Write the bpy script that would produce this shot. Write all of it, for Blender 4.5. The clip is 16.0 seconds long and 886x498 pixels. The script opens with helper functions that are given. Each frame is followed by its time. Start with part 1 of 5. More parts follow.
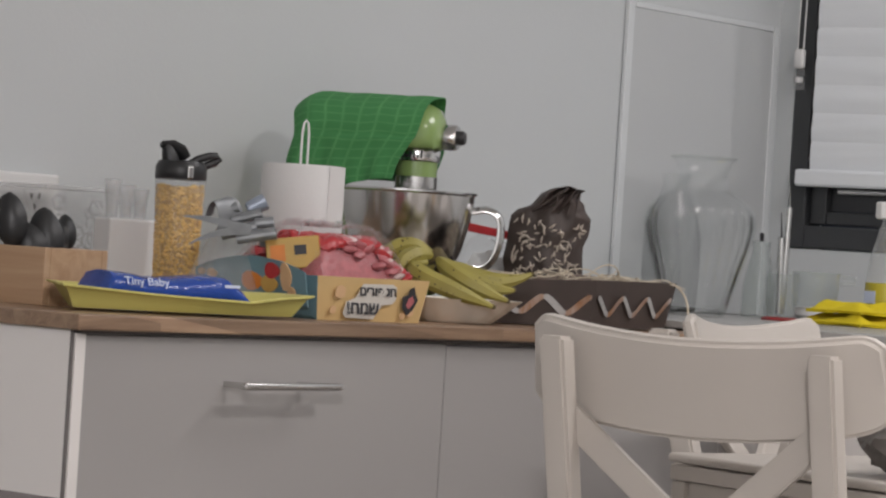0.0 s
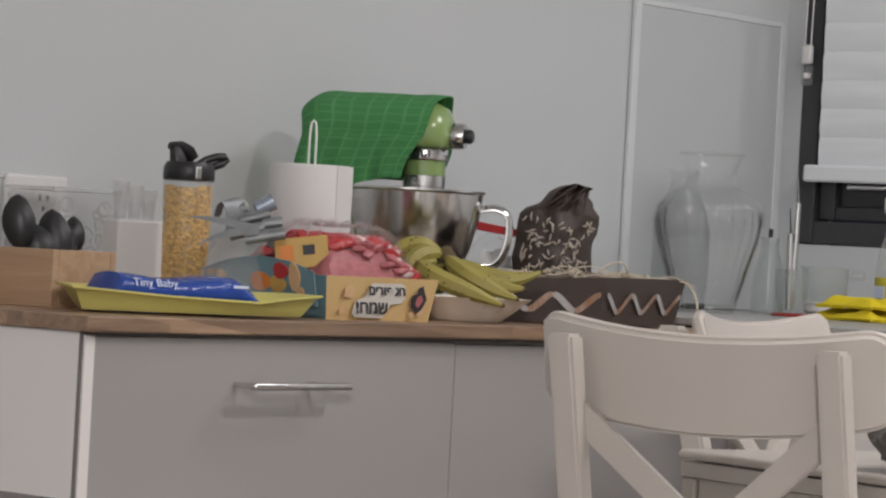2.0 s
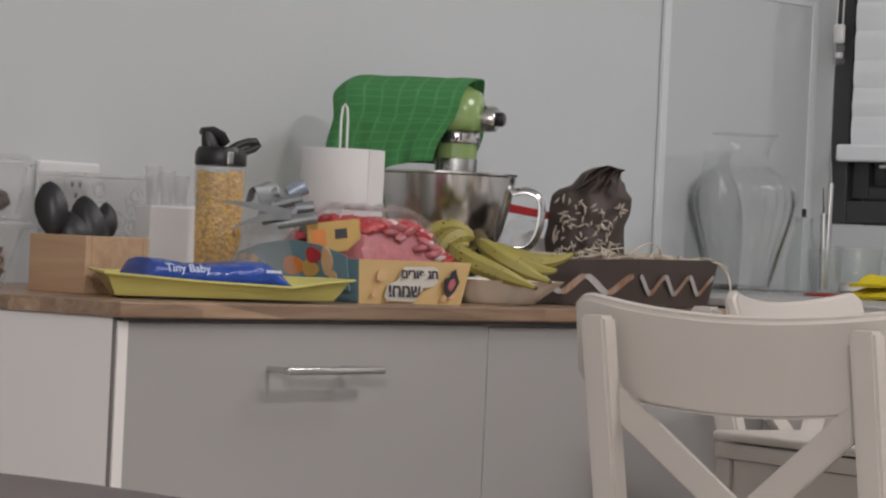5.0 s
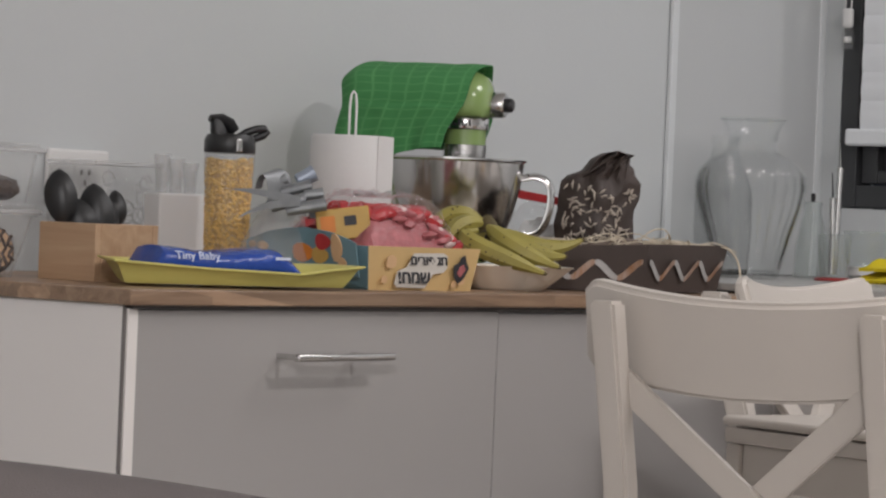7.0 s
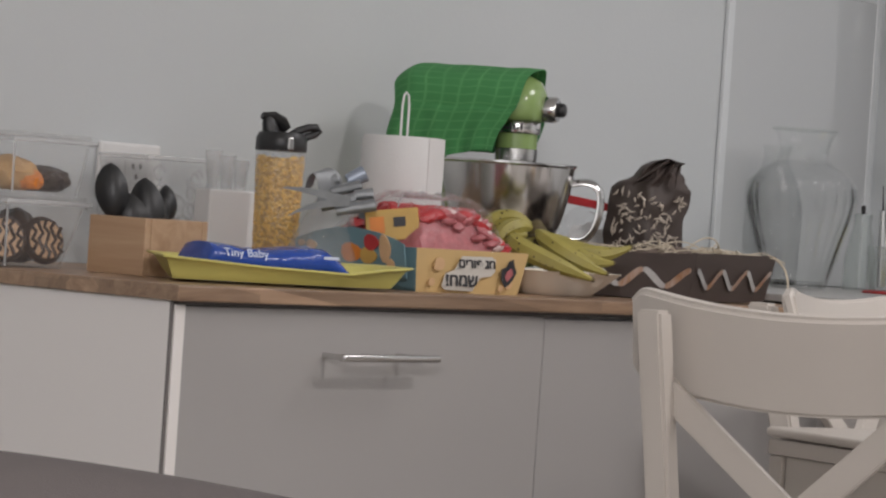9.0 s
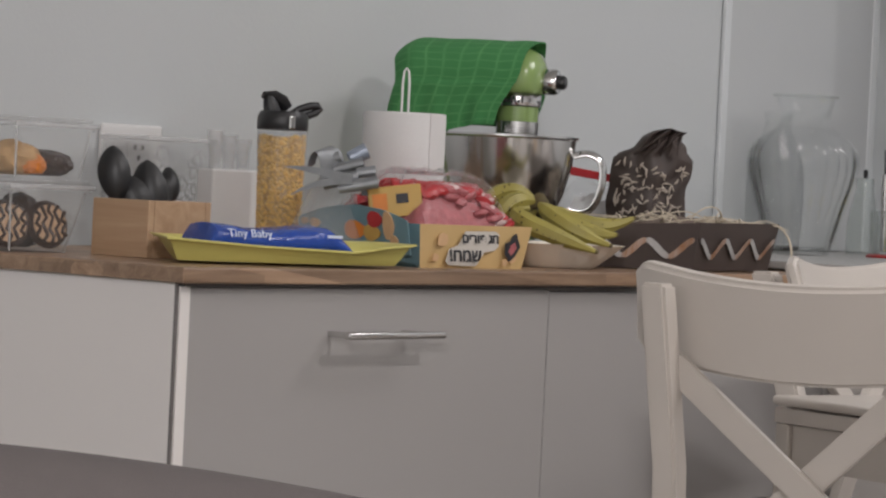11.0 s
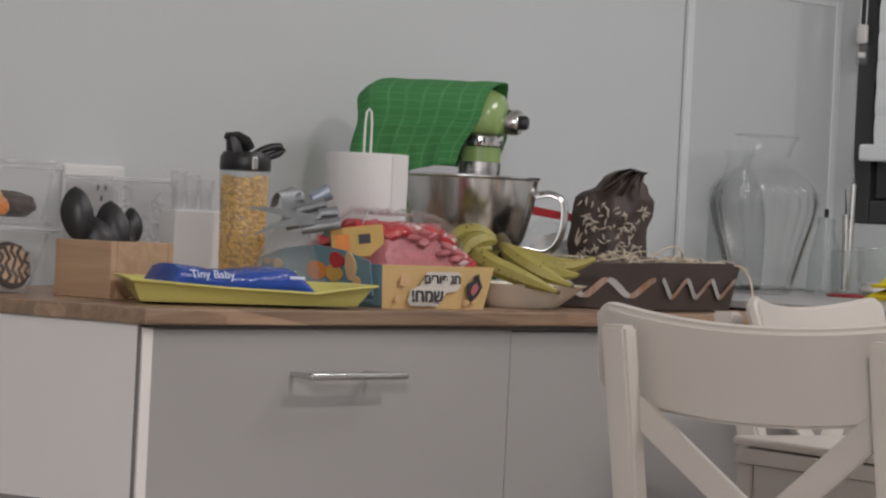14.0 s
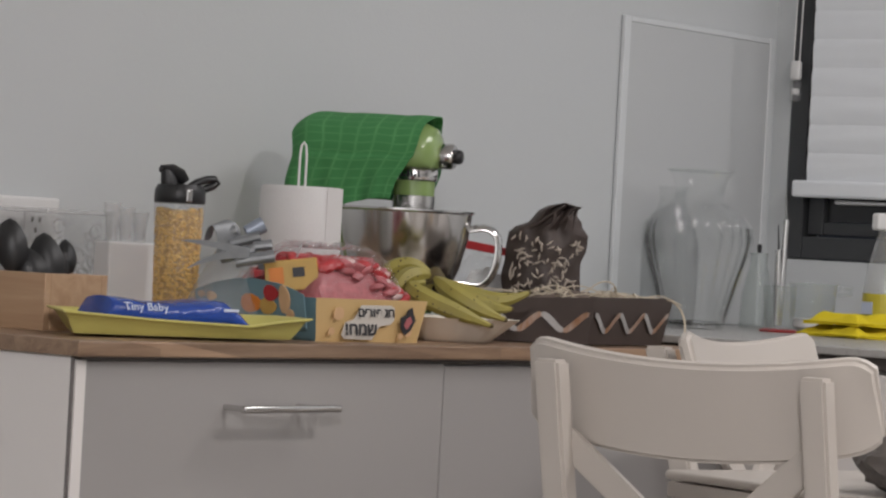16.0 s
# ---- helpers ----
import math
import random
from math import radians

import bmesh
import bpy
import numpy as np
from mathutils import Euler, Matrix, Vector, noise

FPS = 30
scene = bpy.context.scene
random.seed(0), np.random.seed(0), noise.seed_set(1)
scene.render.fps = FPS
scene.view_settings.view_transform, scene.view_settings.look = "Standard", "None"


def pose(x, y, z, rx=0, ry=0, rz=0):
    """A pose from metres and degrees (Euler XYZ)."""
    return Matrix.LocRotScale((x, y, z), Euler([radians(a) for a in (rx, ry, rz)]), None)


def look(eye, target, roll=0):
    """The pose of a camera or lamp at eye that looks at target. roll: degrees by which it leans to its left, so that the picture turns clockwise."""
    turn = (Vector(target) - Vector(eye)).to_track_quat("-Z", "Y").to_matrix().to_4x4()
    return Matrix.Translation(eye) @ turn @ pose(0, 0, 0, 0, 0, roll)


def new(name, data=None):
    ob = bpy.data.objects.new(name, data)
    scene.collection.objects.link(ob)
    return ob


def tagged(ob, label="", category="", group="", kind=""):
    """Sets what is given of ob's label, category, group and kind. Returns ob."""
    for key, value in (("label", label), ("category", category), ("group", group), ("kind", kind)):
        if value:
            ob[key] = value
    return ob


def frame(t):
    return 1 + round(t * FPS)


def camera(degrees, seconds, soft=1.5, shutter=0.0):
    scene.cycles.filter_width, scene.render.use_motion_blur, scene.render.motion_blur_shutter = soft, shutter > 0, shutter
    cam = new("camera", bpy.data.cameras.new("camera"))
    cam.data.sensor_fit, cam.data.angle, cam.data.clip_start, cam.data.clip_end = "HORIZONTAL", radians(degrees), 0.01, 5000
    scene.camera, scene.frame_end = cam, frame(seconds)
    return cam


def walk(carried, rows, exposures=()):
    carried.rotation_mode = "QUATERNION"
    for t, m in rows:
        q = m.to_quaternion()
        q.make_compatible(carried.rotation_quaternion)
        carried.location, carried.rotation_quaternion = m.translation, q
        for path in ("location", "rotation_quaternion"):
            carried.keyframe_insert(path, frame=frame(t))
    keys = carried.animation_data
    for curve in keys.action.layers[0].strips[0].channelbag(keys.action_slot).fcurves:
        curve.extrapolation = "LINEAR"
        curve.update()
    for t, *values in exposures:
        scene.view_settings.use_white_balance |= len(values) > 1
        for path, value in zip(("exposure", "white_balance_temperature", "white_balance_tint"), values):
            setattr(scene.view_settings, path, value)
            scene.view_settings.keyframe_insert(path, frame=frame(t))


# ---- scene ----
cam = camera(16.186, 16.0, 2.3)
PATH = [
    (0, (-2.7829, -2.6912, 0.9932), (-1.1933, -1.4775, 0.9955), 3.65),
    (0.5, (-2.7825, -2.6918, 0.9932), (-1.1946, -1.4758, 0.9956), 3.25),
    (1, (-2.7820, -2.6924, 0.9931), (-1.1954, -1.4748, 0.9949), 3.23),
    (1.5, (-2.7816, -2.6931, 0.9931), (-1.1955, -1.4747, 0.9945), 3.20),
    (2, (-2.7812, -2.6937, 0.9931), (-1.1957, -1.4746, 0.9943), 3.16),
    (2.5, (-2.7807, -2.6943, 0.9930), (-1.1959, -1.4743, 0.9927), 3.13),
    (3, (-2.7803, -2.6949, 0.9930), (-1.1975, -1.4723, 0.9918), 3.03),
    (3.5, (-2.7799, -2.6955, 0.9930), (-1.2003, -1.4688, 0.9898), 2.98),
    (4, (-2.7794, -2.6961, 0.9929), (-1.2027, -1.4658, 0.9883), 2.90),
    (6.5, (-2.7804, -2.6971, 0.9935), (-1.2118, -1.4565, 0.9747), 2.40),
    (7, (-2.7806, -2.6973, 0.9936), (-1.2119, -1.4568, 0.9736), 2.41),
    (7.5, (-2.7808, -2.6974, 0.9937), (-1.2091, -1.4608, 0.9742), 2.60),
    (8, (-2.7810, -2.6976, 0.9938), (-1.2051, -1.4663, 0.9761), 3.29),
    (8.1, (-2.7813, -2.6979, 0.9945), (-1.2052, -1.4668, 0.9766), 3.35),
    (8.2, (-2.7815, -2.6981, 0.9953), (-1.2094, -1.4620, 0.9771), 3.40),
    (8.3, (-2.7818, -2.6984, 0.9960), (-1.2181, -1.4516, 0.9787), 3.46),
    (8.4, (-2.7821, -2.6986, 0.9968), (-1.2245, -1.4442, 0.9782), 3.51),
    (8.5, (-2.7824, -2.6989, 0.9975), (-1.2316, -1.4360, 0.9757), 3.87),
    (8.7, (-2.7829, -2.6994, 0.9990), (-1.2337, -1.4347, 0.9761), 4.00),
    (10.8, (-2.7886, -2.7045, 1.0149), (-1.2409, -1.4383, 0.9773), 2.86),
    (11, (-2.7891, -2.7050, 1.0164), (-1.2412, -1.4393, 0.9705), 2.81),
    (11.5, (-2.7905, -2.7063, 1.0201), (-1.2420, -1.4417, 0.9639), 2.75),
    (12, (-2.7918, -2.7075, 1.0239), (-1.2446, -1.4408, 0.9848), 2.75),
    (12.1, (-2.7922, -2.7079, 1.0240), (-1.2443, -1.4415, 1.0014), 2.68),
    (12.2, (-2.7926, -2.7083, 1.0241), (-1.2456, -1.4407, 1.0340), 2.70),
    (12.3, (-2.7929, -2.7087, 1.0241), (-1.2474, -1.4398, 1.0576), 2.73),
    (12.4, (-2.7933, -2.7091, 1.0242), (-1.2481, -1.4401, 1.0672), 2.75),
    (12.5, (-2.7937, -2.7095, 1.0243), (-1.2491, -1.4396, 1.0668), 2.68),
    (12.6, (-2.7940, -2.7099, 1.0244), (-1.2474, -1.4422, 1.0570), 2.68),
    (12.7, (-2.7944, -2.7103, 1.0245), (-1.2474, -1.4428, 1.0382), 2.68),
    (12.8, (-2.7948, -2.7106, 1.0246), (-1.2462, -1.4449, 1.0214), 2.68),
    (12.9, (-2.7952, -2.7110, 1.0247), (-1.2444, -1.4482, 1.0105), 2.68),
    (13, (-2.7955, -2.7114, 1.0247), (-1.2442, -1.4493, 1.0057), 2.69),
    (13.5, (-2.7974, -2.7134, 1.0252), (-1.2423, -1.4559, 1.0034), 2.76),
    (14, (-2.7992, -2.7154, 1.0256), (-1.2370, -1.4667, 1.0028), 2.83),
    (14.5, (-2.8011, -2.7173, 1.0260), (-1.2313, -1.4782, 1.0083), 2.90),
    (15, (-2.8029, -2.7193, 1.0264), (-1.2275, -1.4873, 1.0321), 2.99),
    (15.5, (-2.8048, -2.7213, 1.0268), (-1.2261, -1.4933, 1.0362), 3.08),
    (16, (-2.8066, -2.7232, 1.0273), (-1.2194, -1.5064, 1.0276), 3.14),
]
walk(cam, [(t, look(eye, target, roll)) for t, eye, target, roll in PATH], ((0, 0.0), (7, -0.02), (11, -0.04), (14, -0.07), (16, -0.09)))

# ---------- world, lamps ----------
world = bpy.data.worlds.new("world")
scene.world = world
world.use_nodes = True
world.node_tree.nodes["Background"].inputs[0].default_value = (0.012, 0.014, 0.02, 1)
world.node_tree.nodes["Background"].inputs[1].default_value = 1.0


def lamp(name, x, y, z, size, watts, colour):
    data = bpy.data.lights.new(name, "AREA")
    data.shape, data.size, data.energy, data.color = "DISK", size, watts, colour
    ob = new(name, data)
    ob.matrix_world = pose(x, y, z)
    return ob


lamp("dining_lamp_light", 0.35, -2.15, 2.50, 0.22, 29.0, (1.0, 0.955, 0.95))
lamp("living_lamp_light", -4.43, -3.87, 2.50, 0.45, 335.0, (1.0, 0.962, 0.972))
# Added wide fill that brightens the right side; no such lamp is known.
lamp("right_fill_light", 1.75, -1.25, 2.56, 0.9, 19.0, (1.0, 0.972, 0.99))

# ---------- materials ----------


def tree(name):
    m = bpy.data.materials.new(name)
    m.use_nodes = True
    return m, m.node_tree, m.node_tree.nodes["Principled BSDF"]


def M(name, col, rough=0.5, metal=0.0, var=0.08, scale=12.0, bump=0.05, bscale=300.0, coat=0.0, stretch=(1, 1, 1), rvar=0.08, dist=0.002):
    """A surface with a coarse tone variation, a fine relief and uneven gloss."""
    m, t, b = tree(name)
    n, l = t.nodes, t.links
    co = n.new("ShaderNodeTexCoord")
    mp = n.new("ShaderNodeMapping")
    mp.inputs["Scale"].default_value = stretch
    l.new(co.outputs["Object"], mp.inputs[0])
    a = n.new("ShaderNodeTexNoise")
    a.inputs["Scale"].default_value, a.inputs["Detail"].default_value = scale, 5
    l.new(mp.outputs[0], a.inputs["Vector"])
    mix = n.new("ShaderNodeMix")
    mix.data_type = "RGBA"
    mix.inputs[6].default_value = (*[c * (1 - var) for c in col], 1)
    mix.inputs[7].default_value = (*[min(1, c * (1 + var)) for c in col], 1)
    l.new(a.outputs[0], mix.inputs[0])
    l.new(mix.outputs[2], b.inputs["Base Color"])
    rr = n.new("ShaderNodeMapRange")
    rr.inputs[3].default_value, rr.inputs[4].default_value = max(0.02, rough - rvar), min(1, rough + rvar)
    l.new(a.outputs[0], rr.inputs[0])
    l.new(rr.outputs[0], b.inputs["Roughness"])
    b.inputs["Metallic"].default_value = metal
    b.inputs["Coat Weight"].default_value = coat
    f = n.new("ShaderNodeTexNoise")
    f.inputs["Scale"].default_value, f.inputs["Detail"].default_value = bscale, 3
    l.new(mp.outputs[0], f.inputs["Vector"])
    bp = n.new("ShaderNodeBump")
    bp.inputs["Strength"].default_value, bp.inputs["Distance"].default_value = bump, dist
    l.new(f.outputs[0], bp.inputs["Height"])
    l.new(bp.outputs[0], b.inputs["Normal"])
    return m


def wood(name, dark, light, along, scale=3.0, rough=0.42, staves=0.0):
    """Wood with grain along one axis and, where asked, staves of differing tone."""
    m, t, b = tree(name)
    n, l = t.nodes, t.links
    co = n.new("ShaderNodeTexCoord")
    mp = n.new("ShaderNodeMapping")
    mp.inputs["Scale"].default_value = [0.9 if i == along else 14 for i in range(3)]
    l.new(co.outputs["Object"], mp.inputs[0])
    a = n.new("ShaderNodeTexNoise")
    a.inputs["Scale"].default_value, a.inputs["Detail"].default_value, a.inputs["Roughness"].default_value = scale, 8, 0.65
    a.inputs["Distortion"].default_value = 0.6
    l.new(mp.outputs[0], a.inputs["Vector"])
    ramp = n.new("ShaderNodeValToRGB")
    ramp.color_ramp.elements[0].position, ramp.color_ramp.elements[1].position = 0.3, 0.72
    ramp.color_ramp.elements[0].color, ramp.color_ramp.elements[1].color = (*dark, 1), (*light, 1)
    l.new(a.outputs[0], ramp.inputs[0])
    last = ramp.outputs[0]
    if staves:
        mp2 = n.new("ShaderNodeMapping")
        mp2.inputs["Scale"].default_value = [2.2 if i == along else 1 / staves for i in range(3)]
        l.new(co.outputs["Object"], mp2.inputs[0])
        v = n.new("ShaderNodeTexVoronoi")
        v.distance = "CHEBYCHEV"
        v.inputs["Scale"].default_value = 1.0
        l.new(mp2.outputs[0], v.inputs["Vector"])
        sep = n.new("ShaderNodeSeparateColor")
        l.new(v.outputs["Color"], sep.inputs[0])
        hs = n.new("ShaderNodeHueSaturation")
        mr = n.new("ShaderNodeMapRange")
        mr.inputs[3].default_value, mr.inputs[4].default_value = 0.68, 1.22
        l.new(sep.outputs[0], mr.inputs[0])
        l.new(mr.outputs[0], hs.inputs["Value"])
        l.new(last, hs.inputs["Color"])
        last = hs.outputs[0]
    l.new(last, b.inputs["Base Color"])
    b.inputs["Roughness"].default_value = rough
    bp = n.new("ShaderNodeBump")
    bp.inputs["Strength"].default_value, bp.inputs["Distance"].default_value = 0.15, 0.001
    l.new(a.outputs[0], bp.inputs["Height"])
    l.new(bp.outputs[0], b.inputs["Normal"])
    return m


def clear(name, tint=(0.97, 0.975, 0.975), gloss=0.6, haze=0.0, rough=0.06, wave=0.1):
    """Thin clear glass or plastic: see-through, with a gloss that grows towards grazing."""
    m, t, b = tree(name)
    n, l = t.nodes, t.links
    n.remove(b)
    tr = n.new("ShaderNodeBsdfTransparent")
    tr.inputs[0].default_value = (*tint, 1)
    gl = n.new("ShaderNodeBsdfGlossy")
    gl.inputs["Color"].default_value, gl.inputs["Roughness"].default_value = (0.95, 0.95, 0.95, 1), rough
    nz = n.new("ShaderNodeTexNoise")
    nz.inputs["Scale"].default_value = 40
    bp = n.new("ShaderNodeBump")
    bp.inputs["Strength"].default_value, bp.inputs["Distance"].default_value = wave, 0.004
    l.new(nz.outputs[0], bp.inputs["Height"])
    l.new(bp.outputs[0], gl.inputs["Normal"])
    lw = n.new("ShaderNodeLayerWeight")
    lw.inputs[0].default_value = 0.5
    pw = n.new("ShaderNodeMath")
    pw.operation = "POWER"
    pw.inputs[1].default_value = 3.5
    l.new(lw.outputs["Facing"], pw.inputs[0])
    ma = n.new("ShaderNodeMath")
    ma.operation = "MULTIPLY_ADD"
    ma.inputs[1].default_value, ma.inputs[2].default_value = gloss, 0.025
    l.new(pw.outputs[0], ma.inputs[0])
    mx = n.new("ShaderNodeMixShader")
    l.new(ma.outputs[0], mx.inputs[0])
    l.new(tr.outputs[0], mx.inputs[1])
    l.new(gl.outputs[0], mx.inputs[2])
    last = mx.outputs[0]
    if haze:
        df = n.new("ShaderNodeBsdfDiffuse")
        df.inputs[0].default_value = (0.85, 0.85, 0.85, 1)
        m2 = n.new("ShaderNodeMixShader")
        m2.inputs[0].default_value = haze
        l.new(last, m2.inputs[1])
        l.new(df.outputs[0], m2.inputs[2])
        last = m2.outputs[0]
    l.new(last, n["Material Output"].inputs["Surface"])
    return m


WALL = M("wall_paint", (0.585, 0.605, 0.612), 0.75, var=0.03, scale=2.5, bump=0.12, bscale=160)
CEIL = M("ceiling_paint", (0.78, 0.78, 0.77), 0.8, var=0.03, scale=3)
FLOOR = M("floor_tile", (0.42, 0.39, 0.36), 0.4, var=0.12, scale=4)
GREY_FRONT = M("grey_front", (0.345, 0.33, 0.32), 0.30, var=0.02, scale=3, bump=0.004, rvar=0.015)
WHITE_FRONT = M("white_front", (0.76, 0.725, 0.70), 0.38, var=0.02, scale=3, bump=0.004, rvar=0.015)
# Near black, for socket holes and for shade put under the worktop edges.
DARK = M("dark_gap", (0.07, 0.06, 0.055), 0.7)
# Dark grey that holds the shade inside the panel gap.
GAP = M("panel_gap_shade", (0.16, 0.145, 0.14), 0.7)
BLACK = M("black_plastic", (0.016, 0.016, 0.017), 0.40, var=0.2)
WORKTOP = wood("worktop_wood", (0.19, 0.112, 0.068), (0.45, 0.305, 0.200), 0, 3.0, 0.38, 0.06)
BOXWOOD = wood("box_wood", (0.37, 0.225, 0.13), (0.54, 0.37, 0.235), 1, 2.2, 0.5)
STONE = M("grey_stone", (0.40, 0.39, 0.375), 0.30, var=0.18, scale=70, bump=0.03)
STEEL = M("brushed_steel", (0.62, 0.61, 0.60), 0.24, 1.0, var=0.06, scale=40, bump=0.05, bscale=120, stretch=(1, 1, 14))
CHROME = M("polished_steel", (0.64, 0.63, 0.62), 0.17, 1.0, var=0.05, scale=8, bump=0.02, bscale=30, rvar=0.04)
CHAIR = M("chair_paint", (0.545, 0.50, 0.455), 0.42, var=0.035, scale=9, bump=0.06, bscale=120, coat=0.05)
ANTHRACITE = M("window_frame", (0.045, 0.047, 0.05), 0.45, var=0.15)
BLIND = M("blind_cloth", (0.80, 0.82, 0.845), 0.85, var=0.05, scale=6, bump=0.3, bscale=700)
WHITE_PLASTIC = M("white_plastic", (0.74, 0.73, 0.72), 0.35, var=0.03)
PAPER = M("white_paper", (0.66, 0.65, 0.64), 0.9, var=0.03, scale=10, bump=0.3, bscale=420)
GREEN_PAINT = M("mixer_green", (0.25, 0.36, 0.125), 0.22, var=0.04, coat=0.4)
TRAY = M("tray_green", (0.60, 0.55, 0.17), 0.34, var=0.05, bump=0.03)
BLUE = M("blue_foil", (0.022, 0.068, 0.34), 0.24, var=0.25, scale=30, bump=0.5, bscale=60, dist=0.004)
PATCH = M("label_paper", (0.60, 0.57, 0.52), 0.55)
LETTER = M("white_print", (0.62, 0.68, 0.82), 0.5)
CARD_Y = M("yellow_card", (0.58, 0.40, 0.18), 0.55, var=0.12, scale=25)
CARD_T = M("teal_card", (0.15, 0.26, 0.30), 0.5, var=0.12, scale=18)
INK = M("black_print", (0.03, 0.03, 0.035), 0.5)
ORANGE = M("orange_print", (0.70, 0.22, 0.03), 0.45, var=0.2, scale=40)
YELLOW_P = M("yellow_print", (0.56, 0.35, 0.09), 0.45, var=0.12, scale=40)
RED = M("red_sweets", (0.44, 0.035, 0.04), 0.35, var=0.4, scale=35, bump=0.4, bscale=60, dist=0.004)
PINK = M("pink_sweets", (0.42, 0.13, 0.14), 0.4, var=0.45, scale=60, bump=0.5, bscale=90, dist=0.004)
TAN = M("tan_print", (0.62, 0.40, 0.22), 0.5, var=0.15, scale=50)
BROWN_CARD = M("brown_card", (0.060, 0.043, 0.037), 0.55, var=0.25, scale=30, bump=0.06)
COPPER = wood("wave_foil", (0.46, 0.20, 0.06), (0.70, 0.64, 0.60), 2, 5.0, 0.28)
COPPER.node_tree.nodes["Principled BSDF"].inputs["Metallic"].default_value = 0.6
FOIL = M("silver_ribbon", (0.55, 0.53, 0.52), 0.30, 0.6, var=0.3, scale=50)
SILVER = M("silver_foil", (0.50, 0.43, 0.36), 0.40, 0.15, var=0.45, scale=60)
RIBBON_BLUE = M("blue_ribbon", (0.28, 0.32, 0.39), 0.35, 0.3, var=0.3, scale=40)
RIBBON = M("grey_ribbon", (0.25, 0.26, 0.27), 0.36, 0.35, var=0.35, scale=35, bump=0.1)
STRAW = M("paper_straw", (0.60, 0.52, 0.40), 0.75, var=0.25, scale=40)
CREAM = M("cream_dish", (0.86, 0.79, 0.68), 0.45, var=0.08, scale=15)
BANANA = M("banana_skin", (0.31, 0.265, 0.062), 0.5, var=0.3, scale=22, bump=0.1, bscale=90)
BANANA_TIP = M("banana_tip", (0.10, 0.075, 0.03), 0.7, var=0.3)
PASTA = M("yellow_pellets", (0.78, 0.50, 0.13), 0.45, var=0.28, scale=90)
PELLET_GAP = M("pellet_shade", (0.62, 0.38, 0.09), 0.6, var=0.3, scale=80)
TISSUE = M("brown_tissue", (0.16, 0.12, 0.095), 0.8, var=0.35, scale=30, bump=0.5, bscale=60, dist=0.004)
SPECK = M("banana_speck", (0.07, 0.04, 0.02), 0.7)
GLASS = clear("vase_glass", (0.984, 0.988, 0.987), 0.36, 0.006, 0.02, 0.2)
CLEAR = clear("clear_plastic", (0.96, 0.962, 0.962), 0.5, 0.075)
RIMCLEAR = clear("clear_rim", (0.9, 0.9, 0.9), 0.8, 0.28)
CUPCLEAR = clear("cup_plastic", (0.94, 0.94, 0.94), 0.6, 0.16)
SMALLGLASS = clear("small_glass", (0.93, 0.945, 0.94), 0.8, 0.06, 0.03)
CELLO = clear("cellophane", (0.975, 0.977, 0.98), 0.55, 0.015, 0.07, 1.0)
PANE = M("night_pane", (0.022, 0.023, 0.026), 0.06, var=0.1)
BACKGLASS = M("splash_glass", (0.545, 0.56, 0.565), 0.09, var=0.02, scale=2, bump=0.0, coat=0.3, rvar=0.02)
EDGE = M("glass_edge", (0.68, 0.70, 0.71), 0.25)
CLOTH_Y = M("yellow_cloth", (0.74, 0.58, 0.012), 0.95, var=0.15, scale=40, bump=0.6, bscale=500)
SOAP = M("yellow_soap", (0.55, 0.46, 0.05), 0.2, var=0.1)
SOFA = M("grey_upholstery", (0.115, 0.10, 0.098), 0.95, var=0.1, scale=30, bump=0.5, bscale=600)
PASTRY = M("pastry", (0.56, 0.34, 0.15), 0.6, var=0.3, scale=30, bump=0.3, bscale=80)
CHOC = M("chocolate", (0.045, 0.022, 0.014), 0.35, var=0.3, scale=40)
ICING = M("icing", (0.62, 0.40, 0.24), 0.5, var=0.15)
BAGGREY = M("dark_bag", (0.13, 0.115, 0.105), 0.6, var=0.3, scale=12, bump=0.4, bscale=40, dist=0.006)
BREAD = M("bread", (0.50, 0.30, 0.13), 0.7, var=0.3, scale=30)
WHITE_STUFF = M("white_sugar", (0.75, 0.75, 0.74), 0.8)
REDBASE = M("red_base", (0.30, 0.02, 0.02), 0.35)


